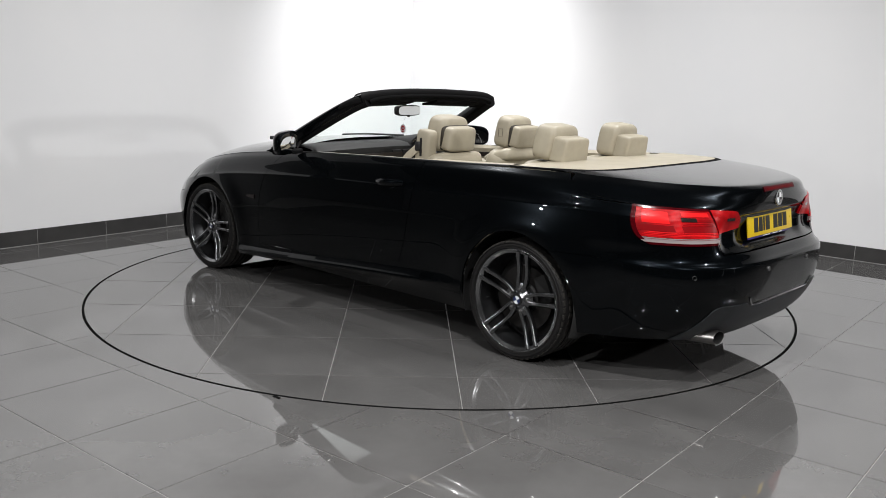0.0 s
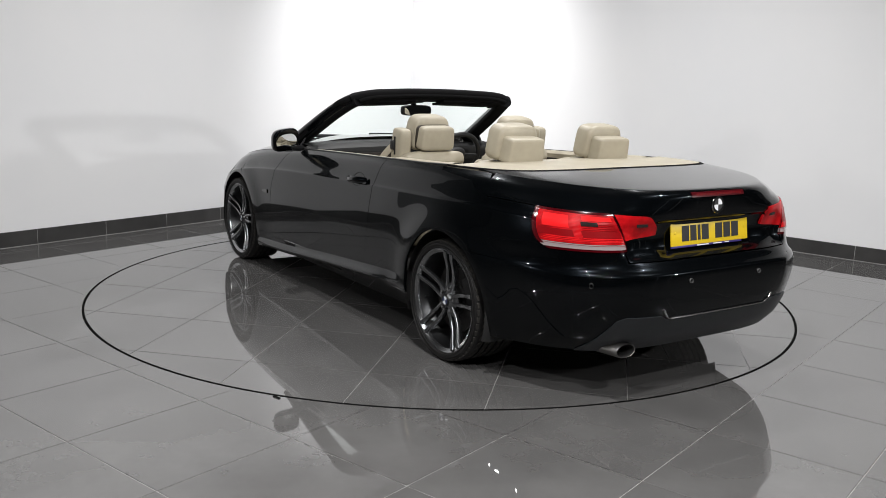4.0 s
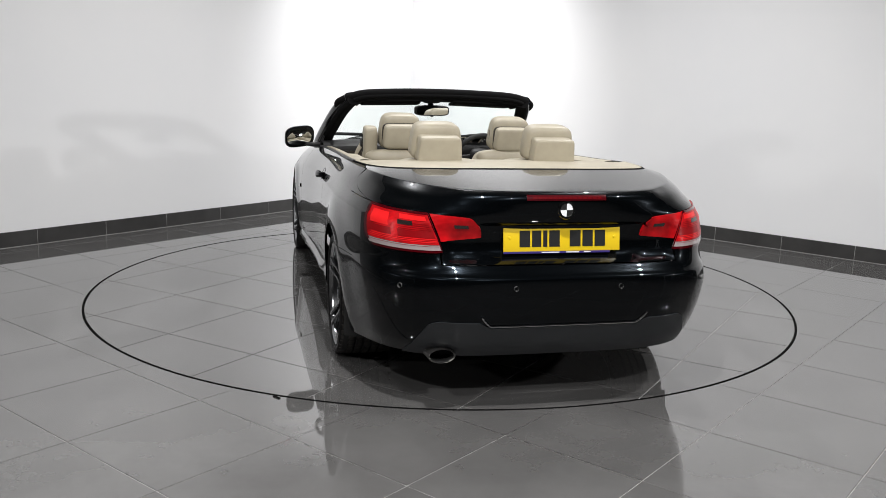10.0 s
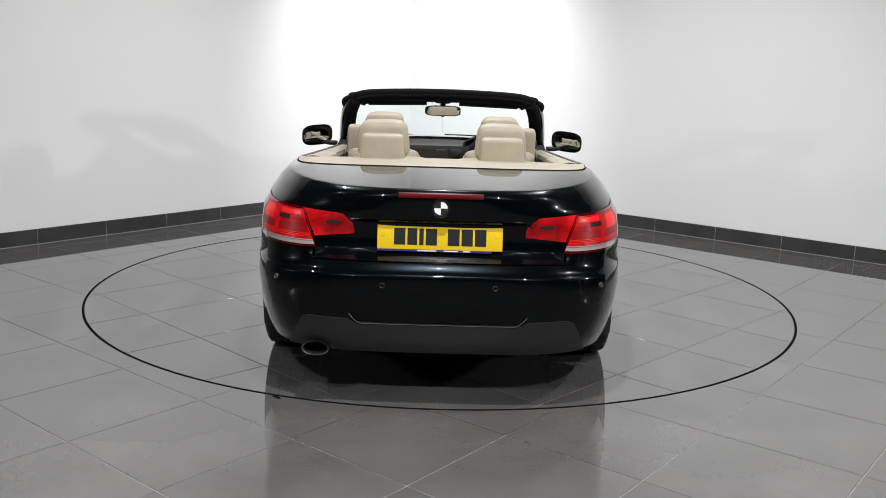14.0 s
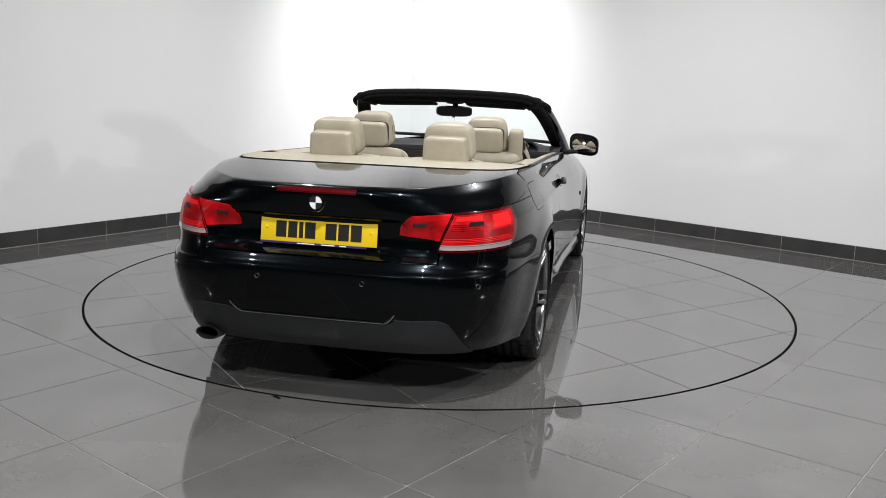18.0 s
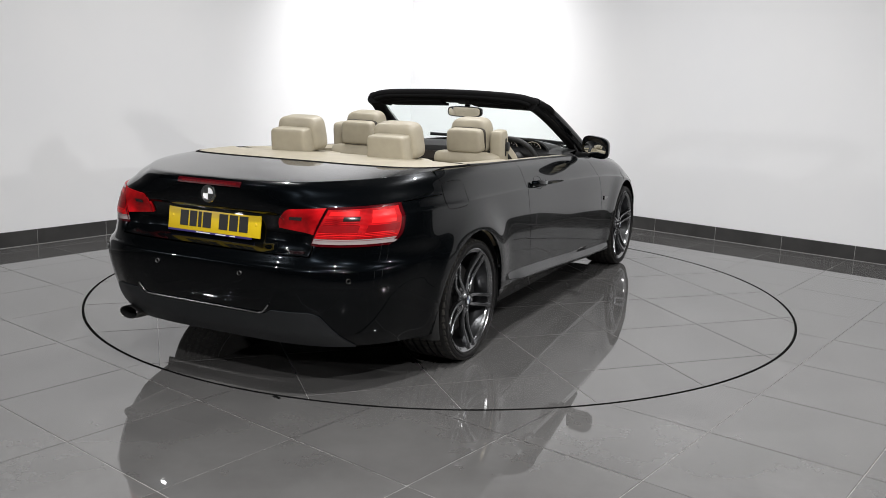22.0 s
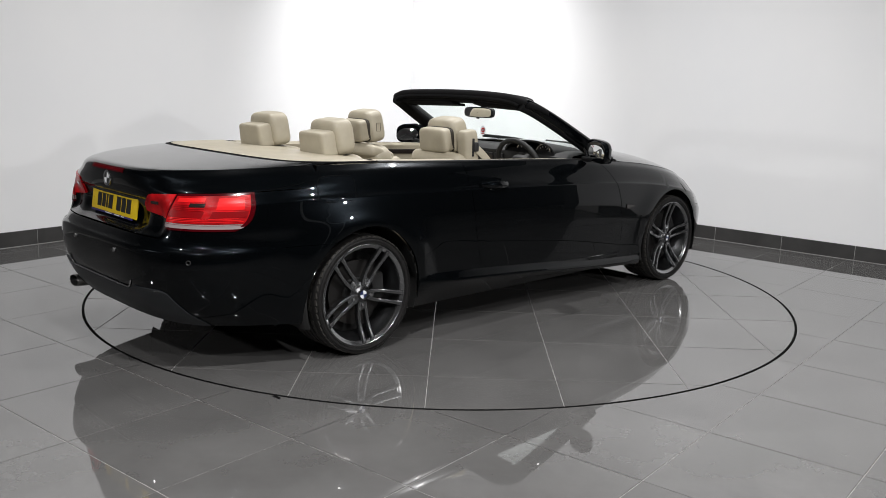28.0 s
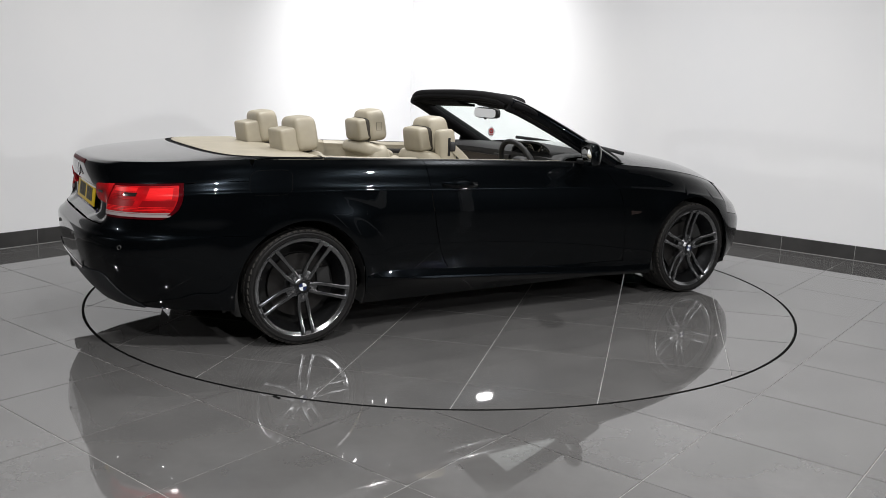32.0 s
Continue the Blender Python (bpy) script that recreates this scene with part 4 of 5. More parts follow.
def flank_details():
    for s, door in ((1, doors[0]), (-1, doors[1])):
        f = (lambda q: q) if s > 0 else flip
        zh = 0.797
        path = []
        for k in np.linspace(0, 1, 12):
            x = -0.545 + 0.215 * k
            q = side_z(x, zh - 0.012 * (k - 0.5))
            path.append((x, q[1] + 0.008 + 0.030 * math.sin(math.pi * k) ** 0.6, q[2]))
        sc = [0.55 + 0.45 * math.sin(math.pi * k) ** 0.5 for k in np.linspace(0.03, 0.97, 12)]
        h = part("door_handle", f(sweep(path, oval(0.011, 0.0195, 14), (0, 0, 1), sc)), PAINT, door, "black bow door handle")
        cup = np.array([[side_z(-0.435 + 0.070 * r * math.cos(t), zh + 0.036 * r * math.sin(t)) + np.array([0, 0.0015 - 0.016 * (1 - r * r), 0]) for r in (0.02, 0.5, 0.85, 1.0)]
                        for t in np.linspace(0, 2 * math.pi, 29)])
        part("handle_cup", f(grid(cup)), PAINT, door)
        if s < 0:
            q = side_z(-0.522, zh)
            part("door_lock", place(revolve([(0, 0.003), (0.008, 0.002), (0.0095, -0.004)], 16, "y"), pose(-0.522, -(q[1] + 0.012), q[2], 0, 0, 180)), CHROME, door)
        ind = np.array([[side_z(0.862 + 0.040 * u, 0.574 + 0.010 * w * (1 - 0.35 * u)) for w in np.linspace(-1, 1, 5)] for u in np.linspace(-1, 1, 9)])
        part("side_repeater", f(grid(lift(ind, 0.006), 0.01)), SMOKE, car, "small dark side repeater lamp")
        # black seal along the door top
        path = [(x, side(x, 1.0)[1] - 0.012, side(x, 1.0)[2] + 0.003) for x in np.linspace(-1.222, 0.60, 30)]
        part("belt_seal", f(sweep(path, rounded(0.011, 0.005, 0.6, 4))), TRIM, car, "black rubber belt seal")
    # fuel flap on the right-hand side
    lo, hi = FUEL
    ring = []
    for t in np.linspace(0, 2 * math.pi, 41):
        c, s = math.copysign(abs(math.cos(t)) ** 0.45, math.cos(t)), math.copysign(abs(math.sin(t)) ** 0.45, math.sin(t))
        ring.append((lo[0] + (hi[0] - lo[0]) * (c + 1) / 2 + 0.012 * s, lo[1] + (hi[1] - lo[1]) * (s + 1) / 2))
    cx, cz = (lo[0] + hi[0]) / 2, (lo[1] + hi[1]) / 2
    hx, hz = (hi[0] - lo[0]) / 2, (hi[1] - lo[1]) / 2
    uv = np.linspace(-1, 1, 25)
    flap = np.array([[side_z(p_at_x(cx + hx * (u * (1 - 0.10 * w**4)) + 0.012 * w, 0.8), cz + hz * w * (1 - 0.10 * u**4)) for w in uv] for u in uv])
    part("fuel_flap", flip(grid(lift(flap, 0.0008), 0.003)), PAINT, car, "black fuel filler flap")
    gap = [side_z(p_at_x(cx + (px - cx) * 1.03, 0.8), cz + (pz - cz) * 1.03) + np.array([0, -0.0012, 0]) for px, pz in ring]
    part("flap_gap", flip(sweep([tuple(p) for p in gap], oval(0.0018, 0.0018, 6), (0, 1, 0), cap=False)), RING, car)


FUEL = ((-1.64, 0.785), (-1.43, 0.900))


def door_mirrors():
    for s in (1, -1):
        f = (lambda q: q) if s > 0 else flip
        shell = pillow(0.428, 0.883, 0.957, 0.052, 0.102, 0.072, 0.62, 0.62, 32, 20)
        v = [(x - 0.034 * ((y - 0.885) / 0.1), y, z - 0.010 * ((y - 0.885) / 0.1)) for x, y, z in shell[0]]
        v = [(max(x, 0.3965 - 0.040 * (y - 0.885) / 0.1), y, z) for x, y, z in v]
        m = part("door_mirror", f((v, shell[1])), PAINT, car, "glossy black door mirror")
        rings = []
        for t in np.linspace(0, 2 * math.pi, 33):
            c, q = math.copysign(abs(math.cos(t)) ** 0.7, math.cos(t)), math.copysign(abs(math.sin(t)) ** 0.7, math.sin(t))
            rings.append([(0.3915 - 0.040 * c * r * 0.84 + 0.003 * q * r + 0.005 * r * r, 0.885 + 0.084 * c * r, 0.956 + 0.054 * q * r - 0.009 * c * r) for r in (0.02, 0.5, 1.0)])
        part("mirror_glass", f(grid(np.array(rings))), MIRROR, m, "mirror glass")
        part("mirror_arm", f(sweep([(0.47, 0.75, 0.900), (0.455, 0.80, 0.903), (0.44, 0.86, 0.912)], rounded(0.032, 0.016, 0.7, 4), (0, 0, 1))), TRIM, m)
        sail = np.array([[(0.50 + 0.13 * u, 0.752 - 0.040 * w, 0.880 - 0.012 * u + 0.085 * w * (1 - u)) for w in np.linspace(0, 1, 5)] for u in np.linspace(0, 1, 6)])
        part("mirror_sail", f(solid(sail, 0.012, (0, 1, 0))), TRIM, car, "black triangular mirror base")


# ---- windscreen ----
def windscreen():
    pillar = smooth_path([(0.04, 0.585, 1.238), (0.12, 0.612, 1.205), (0.28, 0.650, 1.125), (0.55, 0.690, 0.985), (0.75, 0.712, 0.875)], 26)
    cut = rounded(0.042, 0.034, 0.75, 5)
    up = [tuple(Vector((0.45, 0.35, 0.85)).normalized())] * 27
    both("windscreen_pillar", sweep(pillar, cut, up, [0.95 + 0.25 * k / 26 for k in range(27)]), PAINT, car, "glossy black windscreen pillar")
    lining = [(p[0] - 0.018, p[1] - 0.018, p[2] - 0.018) for p in pillar]
    both("pillar_lining", sweep(lining, rounded(0.042, 0.026, 0.8, 5), up), LINING, car)
    bow = smooth_path([(0.200, -0.634, 1.166), (0.105, -0.602, 1.216), (0.092, -0.50, 1.255), (0.135, -0.25, 1.268), (0.150, 0, 1.271), (0.135, 0.25, 1.268), (0.092, 0.50, 1.255), (0.105, 0.602, 1.216), (0.200, 0.634, 1.166)], 64)
    head = part("windscreen_header", sweep(bow, rounded(0.088, 0.026, 0.95, 6), (0.12, 0, 1), [0.42 + 0.58 * min(1.0, min(k, 64 - k) / 14) ** 0.7 for k in range(65)]), LINING, car, "black windscreen header rail")
    seal = [(p[0] - 0.078, p[1] * 0.985, p[2] - 0.012) for p in bow[11:-11]]
    part("header_seal", sweep(seal, rounded(0.013, 0.012, 0.9, 5), (0, 0, 1)), LINING, head, "wrinkled black roof seal")
    under = [(p[0] + 0.01, p[1] * 0.96, p[2] - 0.032) for p in bow[11:-11]]
    part("header_lining", sweep(under, rounded(0.080, 0.016, 0.8, 4), (0.15, 0, 1)), LINING, head)
    for s in (1, -1):
        vis = np.array([[(0.045 + 0.14 * u + 0.06 * (1 - abs(y) / 0.5), y * s, 1.228 - 0.030 * u ** 0.5 + 0.012 * (1 - abs(y) / 0.5)) for u in np.linspace(0, 1, 6)] for y in np.linspace(0.11, 0.50, 10)])
        part("sun_visor", solid(vis, 0.016, (0, 0, 1)), LINING, car, "dark grey folded sun visor")
    rows = []
    for k in np.linspace(0, 1, 14):
        a = np.array((0.10, 0.575, 1.222)) * (1 - k) + np.array((0.80, 0.735, 0.870)) * k
        b = np.array((0.235, 0, 1.262)) * (1 - k) + np.array((1.02, 0, 0.905)) * k
        a[2] += 0.016 * math.sin(math.pi * k)
        b[2] += 0.020 * math.sin(math.pi * k)
        rows.append([(b[0] + (a[0] - b[0]) * abs(y) ** 2, a[1] * y, b[2] + (a[2] - b[2]) * abs(y) ** 2) for y in np.linspace(-1, 1, 21)])
    pane = part("windscreen", grid(np.array(rows)), GLASS, car, "clear slightly green windscreen glass")
    pane.visible_shadow = False
    turned = Matrix.Translation((0.262, 0, 1.155)) @ Matrix.Rotation(radians(6), 4, "Z") @ Matrix.Translation((-0.262, 0, -1.155))
    mirror = part("rear_view_mirror", place(pillow(0.262, 0, 1.155, 0.020, 0.124, 0.036, 0.5, 0.35, 32, 12), turned), TRIM, car, "black rear-view mirror")
    face = np.array([[(0.2405, 0.112 * math.copysign(abs(math.cos(t)) ** 0.4, math.cos(t)) * r, 1.155 + 0.029 * math.copysign(abs(math.sin(t)) ** 0.5, math.sin(t)) * r)
                      for r in (0.02, 0.6, 1.0)] for t in np.linspace(0, 2 * math.pi, 37)])
    part("mirror_glass", place(grid(face), turned), MIRROR, mirror)
    part("mirror_stalk", sweep([(0.275, 0, 1.165), (0.30, 0, 1.20), (0.29, 0, 1.235)], oval(0.014, 0.020, 10), (0, 1, 0)), TRIM, mirror)
    part("sensor_box", pillow(0.285, 0, 1.225, 0.05, 0.06, 0.022, 0.5, 0.5, 20, 10), TRIM, mirror)
    part("mirror_knob", pillow(0.248, 0, 1.119, 0.007, 0.010, 0.007), TRIM, mirror)
    tag = part("windscreen_tag", place(revolve([(0, 0.0016), (0.027, 0.0016), (0.028, 0), (0.027, -0.0016), (0, -0.0016)], 28, "y"), Matrix.Translation((0.300, 0, 1.031)) @ Matrix.Diagonal((1, 1, 1.12, 1))), WHITE, car, "small oval white hanging tag with a red emblem")
    for s in (1, -1):
        part("tag_emblem", place(revolve([(0.008, 0.0022 * s), (0.017, 0.0022 * s)], 24, "y"), pose(0.300, 0, 1.036)), RED, tag)
        part("tag_emblem", place(revolve([(0, 0.0022 * s), (0.0055, 0.0022 * s)], 16, "y"), pose(0.300, 0, 1.036)), INK, tag)
        part("tag_bar", box(0.286, 0.314, 0.0018 if s > 0 else -0.0026, 0.0026 if s > 0 else -0.0018, 1.010, 1.015, 0), RED, tag)
    part("tag_string", sweep([(0.30, 0, 1.061), (0.285, 0, 1.10), (0.27, 0, 1.125)], oval(0.0012, 0.0012, 6), (0, 1, 0)), WHITE, tag)
    for y0, y1 in ((-0.62, -0.02), (0.05, 0.62)):
        path = smooth_path([(0.965 - 0.10 * y0 * y0, y0, 0.925), (0.985, (y0 + y1) / 2, 0.938), (0.95, y1, 0.945)], 10)
        part("wiper", sweep(path, oval(0.007, 0.012, 8)), TRIM, car, "black windscreen wiper")


# ---- cabin ----
def tonneau():
    rows = []
    for y in np.linspace(-0.731, 0.731, 61):
        xr, xf = float(DECK_REAR(abs(y))), -1.225
        zf = 0.958 - 0.012 * (abs(y) / 0.78) ** 2.5
        rows.append([(xr + (xf - xr) * k, y, DECK_Z(y) + 0.004 + (zf - DECK_Z(y)) * k + 0.006 * math.sin(math.pi * k) + (-0.010 if k == 0 else 0)) for k in (0, 0.015, 0.1, 0.25, 0.4, 0.55, 0.7, 0.85, 0.97, 1.0)])
    part("rear_deck", solid(np.array(rows), 0.03, (0, 0, 1)), LEATHER, car, "cream leather-covered rear deck")
    for s in (1, -1):
        f = (lambda q: q) if s > 0 else flip
        rows = []
        for x in np.linspace(-1.222, -0.655, 18):
            e = side(x, 1.0)
            yo = e[1] - 0.026
            rows.append([(x, yo, e[2] - 0.006), (x, yo - 0.004, e[2] + 0.006), (x, yo - 0.03, e[2] + 0.011), (x, yo - 0.075, e[2] + 0.008), (x, yo - 0.10, e[2] - 0.004), (x, yo - 0.105, e[2] - 0.12), (x, yo - 0.10, e[2] - 0.24)])
        part("side_trim", f(grid(np.array(rows))), LEATHER, car, "cream leather side trim of the rear cabin")
        rows = []
        for x in np.linspace(-0.635, 0.56, 26):
            e = side(x, 1.0)
            yo = e[1] - 0.026
            rows.append([(x, yo, e[2] - 0.004), (x, yo - 0.006, e[2] + 0.006), (x, yo - 0.035, e[2] + 0.006), (x, yo - 0.055, e[2] - 0.012), (x, yo - 0.05, e[2] - 0.10), (x, yo - 0.085, e[2] - 0.16), (x, yo - 0.085, e[2] - 0.20), (x, yo - 0.05, e[2] - 0.25), (x, yo - 0.05, e[2] - 0.6)])
        part("door_card", f(grid(np.array(rows))), LEATHER, doors[0] if s > 0 else doors[1], "cream leather door lining")
        path = [(x, side(x, 1.0)[1] - 0.078, side(x, 1.0)[2] - 0.055) for x in np.linspace(-0.45, 0.45, 12)]
        part("door_trim_strip", f(sweep(path, rounded(0.006, 0.016, 0.5, 4))), WOOD, doors[0] if s > 0 else doors[1])
    # glossy strip and seals between the deck and the boot lid
    ys = np.linspace(-0.712, 0.712, 81)
    strip = np.array([[(float(DECK_REAR(abs(y))) - d, y, DECK_Z(y) - h) for d, h in ((0.003, 0.010), (0.007, 0.000), (0.016, -0.002), (0.025, 0.000), (0.029, 0.010))] for y in ys])
    part("deck_rail", grid(strip), LINING, car, "dull black rail behind the rear deck", 25)
    gap = []
    for xx in np.linspace(-1.60, -1.24, 14):
        e = side(p_at_x(xx, 1.0), 1.0)
        gap.append([(xx, y, DECK_Z(y) - 0.016 + (e[2] - 0.001 - DECK_Z(y) + 0.016) * (abs(y) / (e[1] - 0.001)) ** 12) for y in (e[1] - 0.001) * np.sin(np.linspace(-math.pi / 2, math.pi / 2, 33))])
    part("deck_seal", grid(np.array(gap)), PAINT, car)
    path = [(float(DECK_REAR(abs(y))) - 0.003, y, DECK_Z(y) - 0.0008) for y in np.linspace(-0.731, 0.731, 81)]
    path = [(x, -0.7335, float(DECK_Z(0.731)) - 0.002) for x in np.linspace(-1.23, -1.29, 4)] + path + [(x, 0.7335, float(DECK_Z(0.731)) - 0.002) for x in np.linspace(-1.29, -1.23, 4)]
    part("deck_edge", sweep(path, rounded(0.0042, 0.005, 0.6, 4)), LINING, car, "black rubber edge round the rear deck")


def seats():
    def headrest(name, x, y, z, rear, seat):
        """Pad in front, shorter block behind it, dark joint between."""
        if rear:
            pad = part(name, taper(pillow(x + 0.004, y, z - 0.092, 0.066, 0.131, 0.096, 0.42, 0.36, 36, 22, Matrix.Rotation(radians(-7), 3, "Y")), z - 0.092, 0.096, 0.08, y), LEATHER, seat, "cream leather headrest pad")
            part("headrest_back", taper(pillow(x - 0.088, y, z - 0.128, 0.052, 0.112, 0.068, 0.22, 0.24, 36, 20, Matrix.Rotation(radians(-8), 3, "Y")), z - 0.128, 0.068, 0.05, y), LEATHER, seat)
            part("piping", taper(sweep([tuple(Vector((x + 0.005, y, z - 0.092)) + Matrix.Rotation(radians(-7), 3, "Y") @ Vector((-0.030, 0.1285 * math.copysign(abs(math.cos(t)) ** 0.58, math.cos(t)), 0.0935 * math.copysign(abs(math.sin(t)) ** 0.58, math.sin(t))))) for t in np.linspace(0.10, math.pi - 0.10, 40)], oval(0.0016, 0.0016, 6), (1, 0, 0)), z - 0.092, 0.096, 0.08, y), PIPING, pad)
        else:
            pad = part(name, taper(pillow(x + 0.012, y, z - 0.098, 0.070, 0.125, 0.104, 0.44, 0.40, 36, 22, Matrix.Rotation(radians(-8), 3, "Y")), z - 0.098, 0.104, 0.10, y), LEATHER, seat, "cream leather headrest pad")
            part("headrest_back", taper(pillow(x - 0.072, y, z - 0.125, 0.052, 0.113, 0.071, 0.30, 0.30, 36, 20, Matrix.Rotation(radians(-8), 3, "Y")), z - 0.125, 0.071, 0.04, y), LEATHER, seat)
            part("joint", pillow(x - 0.050, y, z - 0.123, 0.016, 0.1160, 0.0750, 0.34, 0.34, 30, 14, Matrix.Rotation(radians(-8), 3, "Y")), JOINT, seat)
            s = 1 if y > 0 else -1
            frame_at = [(x + 0.016 + 0.017 * a, y - 0.1268 * s, z - 0.102 + 0.026 * b) for a, b in ((-1, -1), (1, -1), (1, 1), (-1, 1), (-1, -1))]
            part("button_frame", sweep(frame_at, oval(0.0018, 0.0018, 6), (0, 1, 0)), PIPING, pad)
            for k in (-1, 1):
                part("headrest_post", revolve([(0.006, -0.24), (0.006, -0.16)], 10, "z", (x - 0.02, y + 0.06 * k, z)), CHROME, pad)

    tilt = Matrix.Rotation(radians(-14), 3, "Y")
    for s, x in ((1, -0.448), (-1, -0.385)):
        y = 0.352 * s
        seat = new("front_seat")
        seat.parent = car
        seat["label"] = "cream leather front seat with integrated belt"
        part("backrest", pillow(x + 0.045, y, 0.655, 0.085, 0.235, 0.285, 0.30, 0.45, 36, 24, tilt), LEATHER, seat)
        part("shoulder_pad", pillow(x - 0.005, y, 0.885, 0.115, 0.215, 0.050, 0.55, 0.4, 32, 16, Matrix.Rotation(radians(18), 3, "Y")), LEATHER, seat)
        for k in (-1, 1):
            part("side_bolster", pillow(x + 0.11, y + 0.19 * k, 0.66, 0.085, 0.055, 0.21, 0.5, 0.6, 24, 18, tilt), LEATHER, seat)
        part("cushion", pillow(x + 0.42, y, 0.47, 0.28, 0.25, 0.085, 0.35, 0.35, 32, 16), LEATHER, seat)
        headrest("headrest", x, y, 1.156 if s > 0 else 1.143, False, seat)
        tower = part("belt_tower", pillow(x + 0.010, y + 0.180 * s, 0.955, 0.056, 0.042, 0.128, 0.30, 0.45, 28, 20, Matrix.Rotation(radians(-6), 3, "Y")), LEATHER, seat, "cream belt tower beside the headrest")
        part("belt_slot", box(x + 0.002, x + 0.018, y + 0.2145 * s, y + 0.2255 * s, 0.93, 1.035, 0.003) if s > 0 else box(x + 0.002, x + 0.018, y + 0.2255 * s, y + 0.2145 * s, 0.93, 1.035, 0.003), DARK, tower)
        part("belt_guide", pillow(x + 0.03, y + 0.222 * s, 0.985, 0.020, 0.013, 0.028, 0.5, 0.5), TRIM, tower)
        strap = [(x + 0.03, y + 0.215 * s, 0.985), (x + 0.06, y + 0.232 * s, 0.955), (x + 0.10, y + 0.246 * s, 0.915), (x + 0.13, y + 0.254 * s, 0.87), (x + 0.14, y + 0.258 * s, 0.80)]
        part("belt", sweep(smooth_path(strap, 14), rounded(0.0015, 0.023, 0.5, 3), (0.6, 0, 0.8)), LEATHER, seat, "cream seat belt")
    for s in (1, -1):
        y = 0.306 * s
        seat = new("rear_seat")
        seat.parent = car
        seat["label"] = "cream leather rear seat with two-piece headrest"
        headrest("headrest", -1.196, y, 1.149 if s > 0 else 1.143, True, seat)
        part("backrest", pillow(-1.13, y * 0.9, 0.72, 0.09, 0.245, 0.235, 0.28, 0.35, 32, 20, Matrix.Rotation(radians(-16), 3, "Y")), LEATHER, seat)
        part("cushion", pillow(-0.88, y * 0.9, 0.47, 0.22, 0.245, 0.08, 0.35, 0.35, 28, 14), LEATHER, seat)
    part("rear_panel", box(-1.245, -1.215, -0.69, 0.69, 0.675, 0.952, 0.006), LEATHER, car)
    part("cabin_floor", box(-1.22, 0.75, -0.70, 0.70, 0.29, 0.33, 0.005), DARK, car)


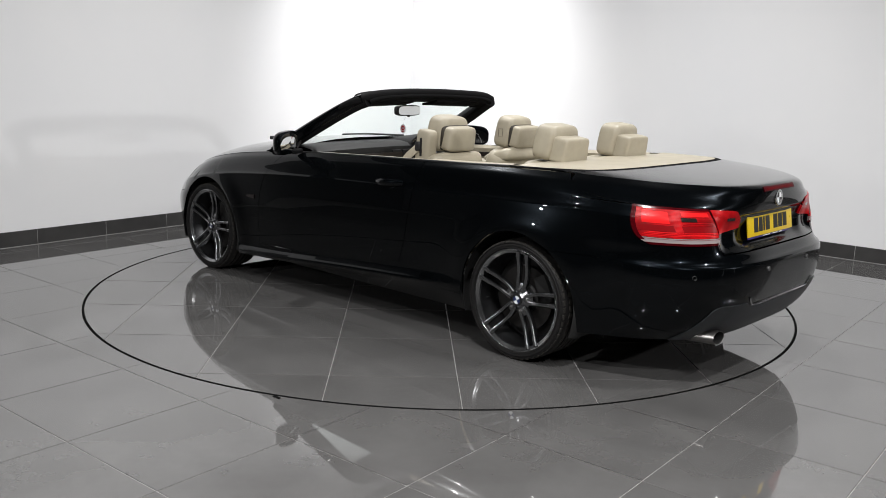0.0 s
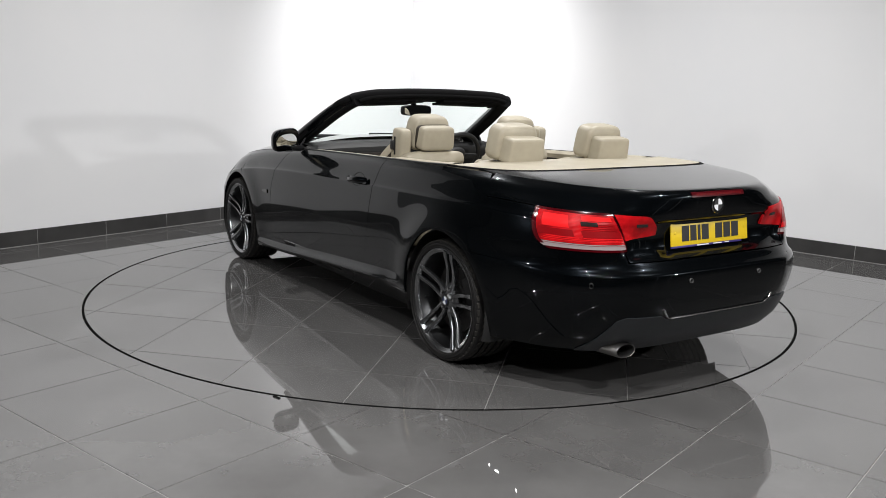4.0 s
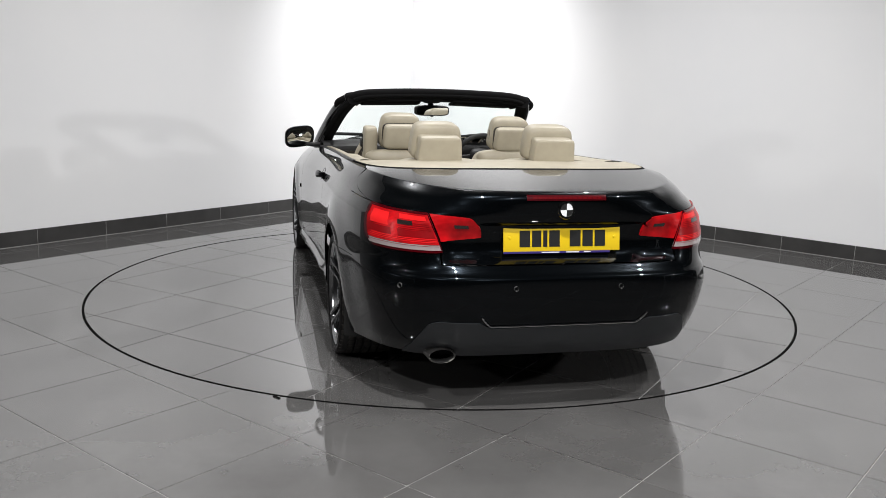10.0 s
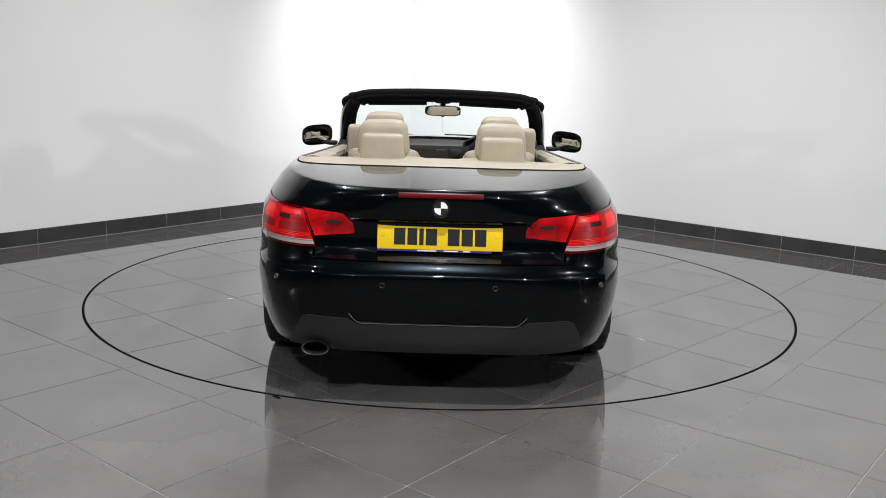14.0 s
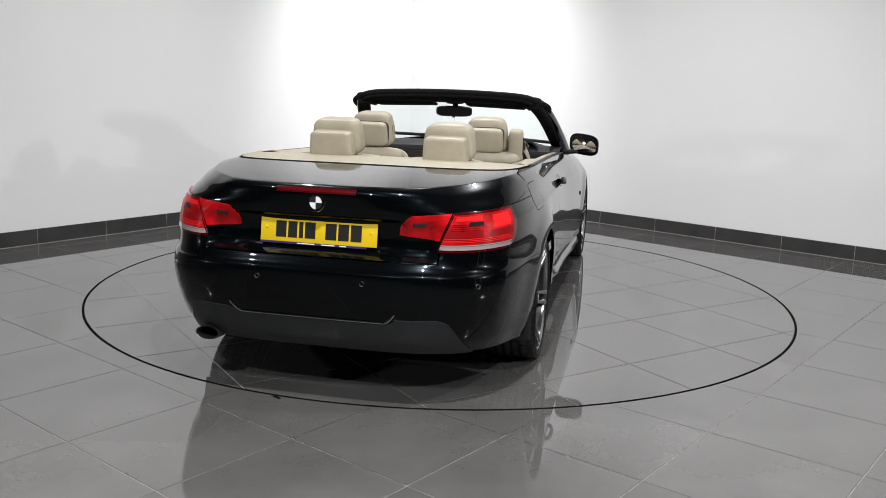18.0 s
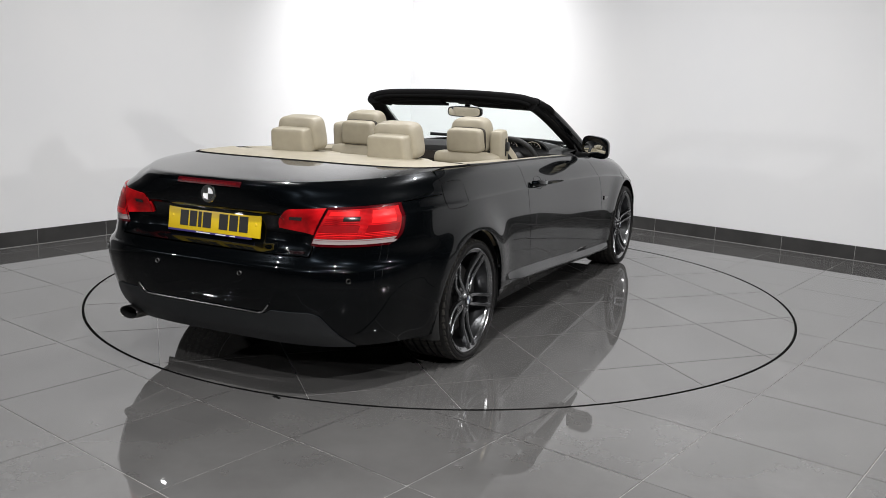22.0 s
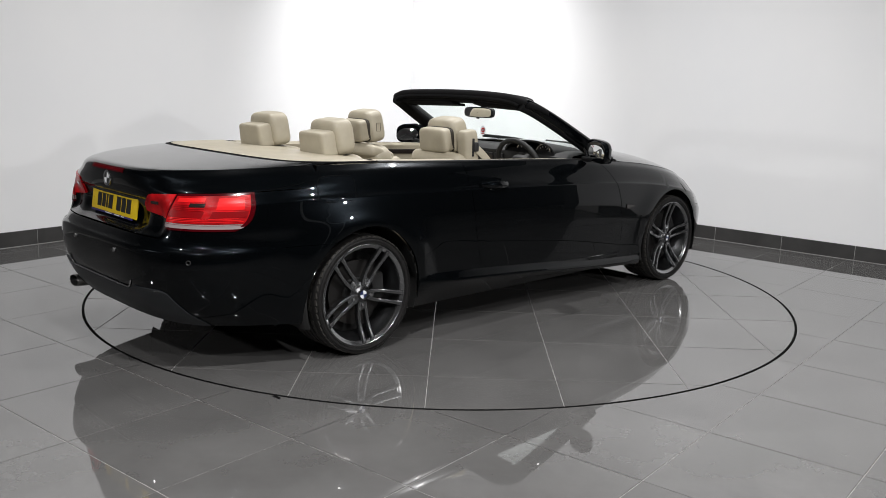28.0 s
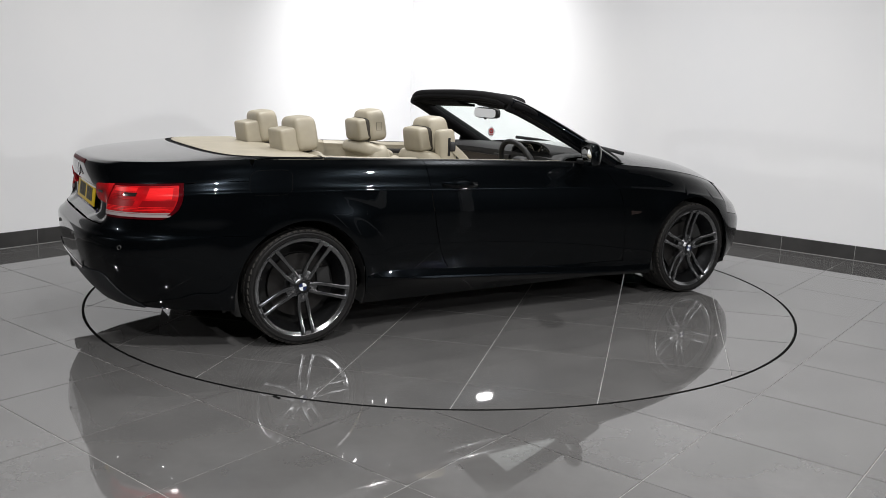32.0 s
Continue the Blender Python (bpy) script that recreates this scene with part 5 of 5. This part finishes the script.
def dashboard():
    profile = [(0.98, 0.875), (0.85, 0.915), (0.66, 0.936), (0.50, 0.938), (0.405, 0.928), (0.372, 0.908), (0.365, 0.872), (0.385, 0.80), (0.42, 0.70), (0.52, 0.52), (0.95, 0.50)]
    rows = np.array([[(px - 0.10 * (abs(y) / 0.72) ** 2 * (1 if px > 0.6 else 0.25), y, pz - 0.014 * (abs(y) / 0.72) ** 2) for px, pz in profile] for y in np.linspace(-0.725, 0.725, 33)])
    dash = part("dashboard", grid(rows), DASH, car, "black grained dashboard with dark wood strip", 28)
    rows = np.array([[(0.361 + 0.002 * k + 0.05 * 0.25 * 0 - 0.025 * (abs(y) / 0.72) ** 2, y, 0.868 - 0.055 * k) for k in (0, 0.5, 1)] for y in np.linspace(-0.05, 0.70, 12)])
    part("wood_strip", solid(rows, 0.01, (1, 0, 0)), WOOD, dash)
    hood = np.array([[(0.37 + 0.30 * u, -0.36 + 0.215 * math.cos(t), 0.905 + (0.088 - 0.045 * u) * math.sin(t) ** 0.8) for u in np.linspace(0, 1, 8)] for t in np.linspace(0.02, math.pi - 0.02, 24)])
    part("instrument_hood", solid(hood, 0.012), DASH, dash)
    for dy in (-0.085, 0.085):
        dial = part("dial", revolve([(0, 0.0), (0.058, 0.0)], 32, "x", (0.425, -0.36 + dy, 0.905)), DARK, dash)
        part("dial_ring", revolve([(0.058, 0.0), (0.060, -0.010), (0.064, -0.010), (0.065, 0.004)], 32, "x", (0.425, -0.36 + dy, 0.905)), CHROME, dial)
        for i in range(11):
            a = radians(-40 + 26 * i)
            part("dial_mark", place(box(-0.002, 0.0005, -0.0016, 0.0016, 0.040, 0.052, 0), pose(0.4235, -0.36 + dy, 0.905) @ Matrix.Rotation(a, 4, "X")), WHITE, dial)
    for y in (0.0, -0.10):
        part("air_vent", box(0.352, 0.372, y - 0.04, y + 0.04, 0.835, 0.885, 0.006), TRIM, dash)
    # steering wheel, tilted
    m = Matrix.Translation((0.280, -0.36, 0.828)) @ Matrix.Rotation(radians(-22), 4, "Y")
    rim = [(0.0, 0.178 * math.cos(t), 0.178 * math.sin(t)) for t in np.linspace(0, 2 * math.pi, 49)]
    wheel_part = part("steering_wheel", place(sweep(rim, oval(0.0165, 0.0175, 12), (1, 0, 0), cap=False), m), DASH, car, "black leather three-spoke steering wheel")
    part("boss", place(pillow(0.02, 0, 0, 0.035, 0.070, 0.062, 0.6, 0.6), m), DASH, wheel_part)
    for a in (0, 180, 270):
        d = Vector((0, math.cos(radians(a)), math.sin(radians(a))))
        part("wheel_spoke", place(sweep([tuple(d * 0.05 + Vector((0.02, 0, 0))), tuple(d * 0.17)], rounded(0.022, 0.007, 0.6, 4), (1, 0, 0)), m), DASH, wheel_part)
    part("column", place(revolve([(0.035, 0.03), (0.045, 0.16)], 16, "x"), m), DASH, wheel_part)
    part("centre_console", pillow(-0.05, 0, 0.52, 0.48, 0.11, 0.12, 0.3, 0.3), DASH, car, "dark centre console")


tail_lamps()
badge_and_plate()
bumper_details()
flank_details()
door_mirrors()
windscreen()
tonneau()
seats()
dashboard()


# ---- what moves ----
def motions():
    offset = Matrix.Translation((0.073, 0.018, 0))
    walk(car, [(t, pose(0, 0, 0, 0, 0, a + 90) @ offset) for t, a in HEADING])
    walk(turntable, [(t, pose(0, 0, 0, 0, 0, a)) for t, a in HEADING])


motions()
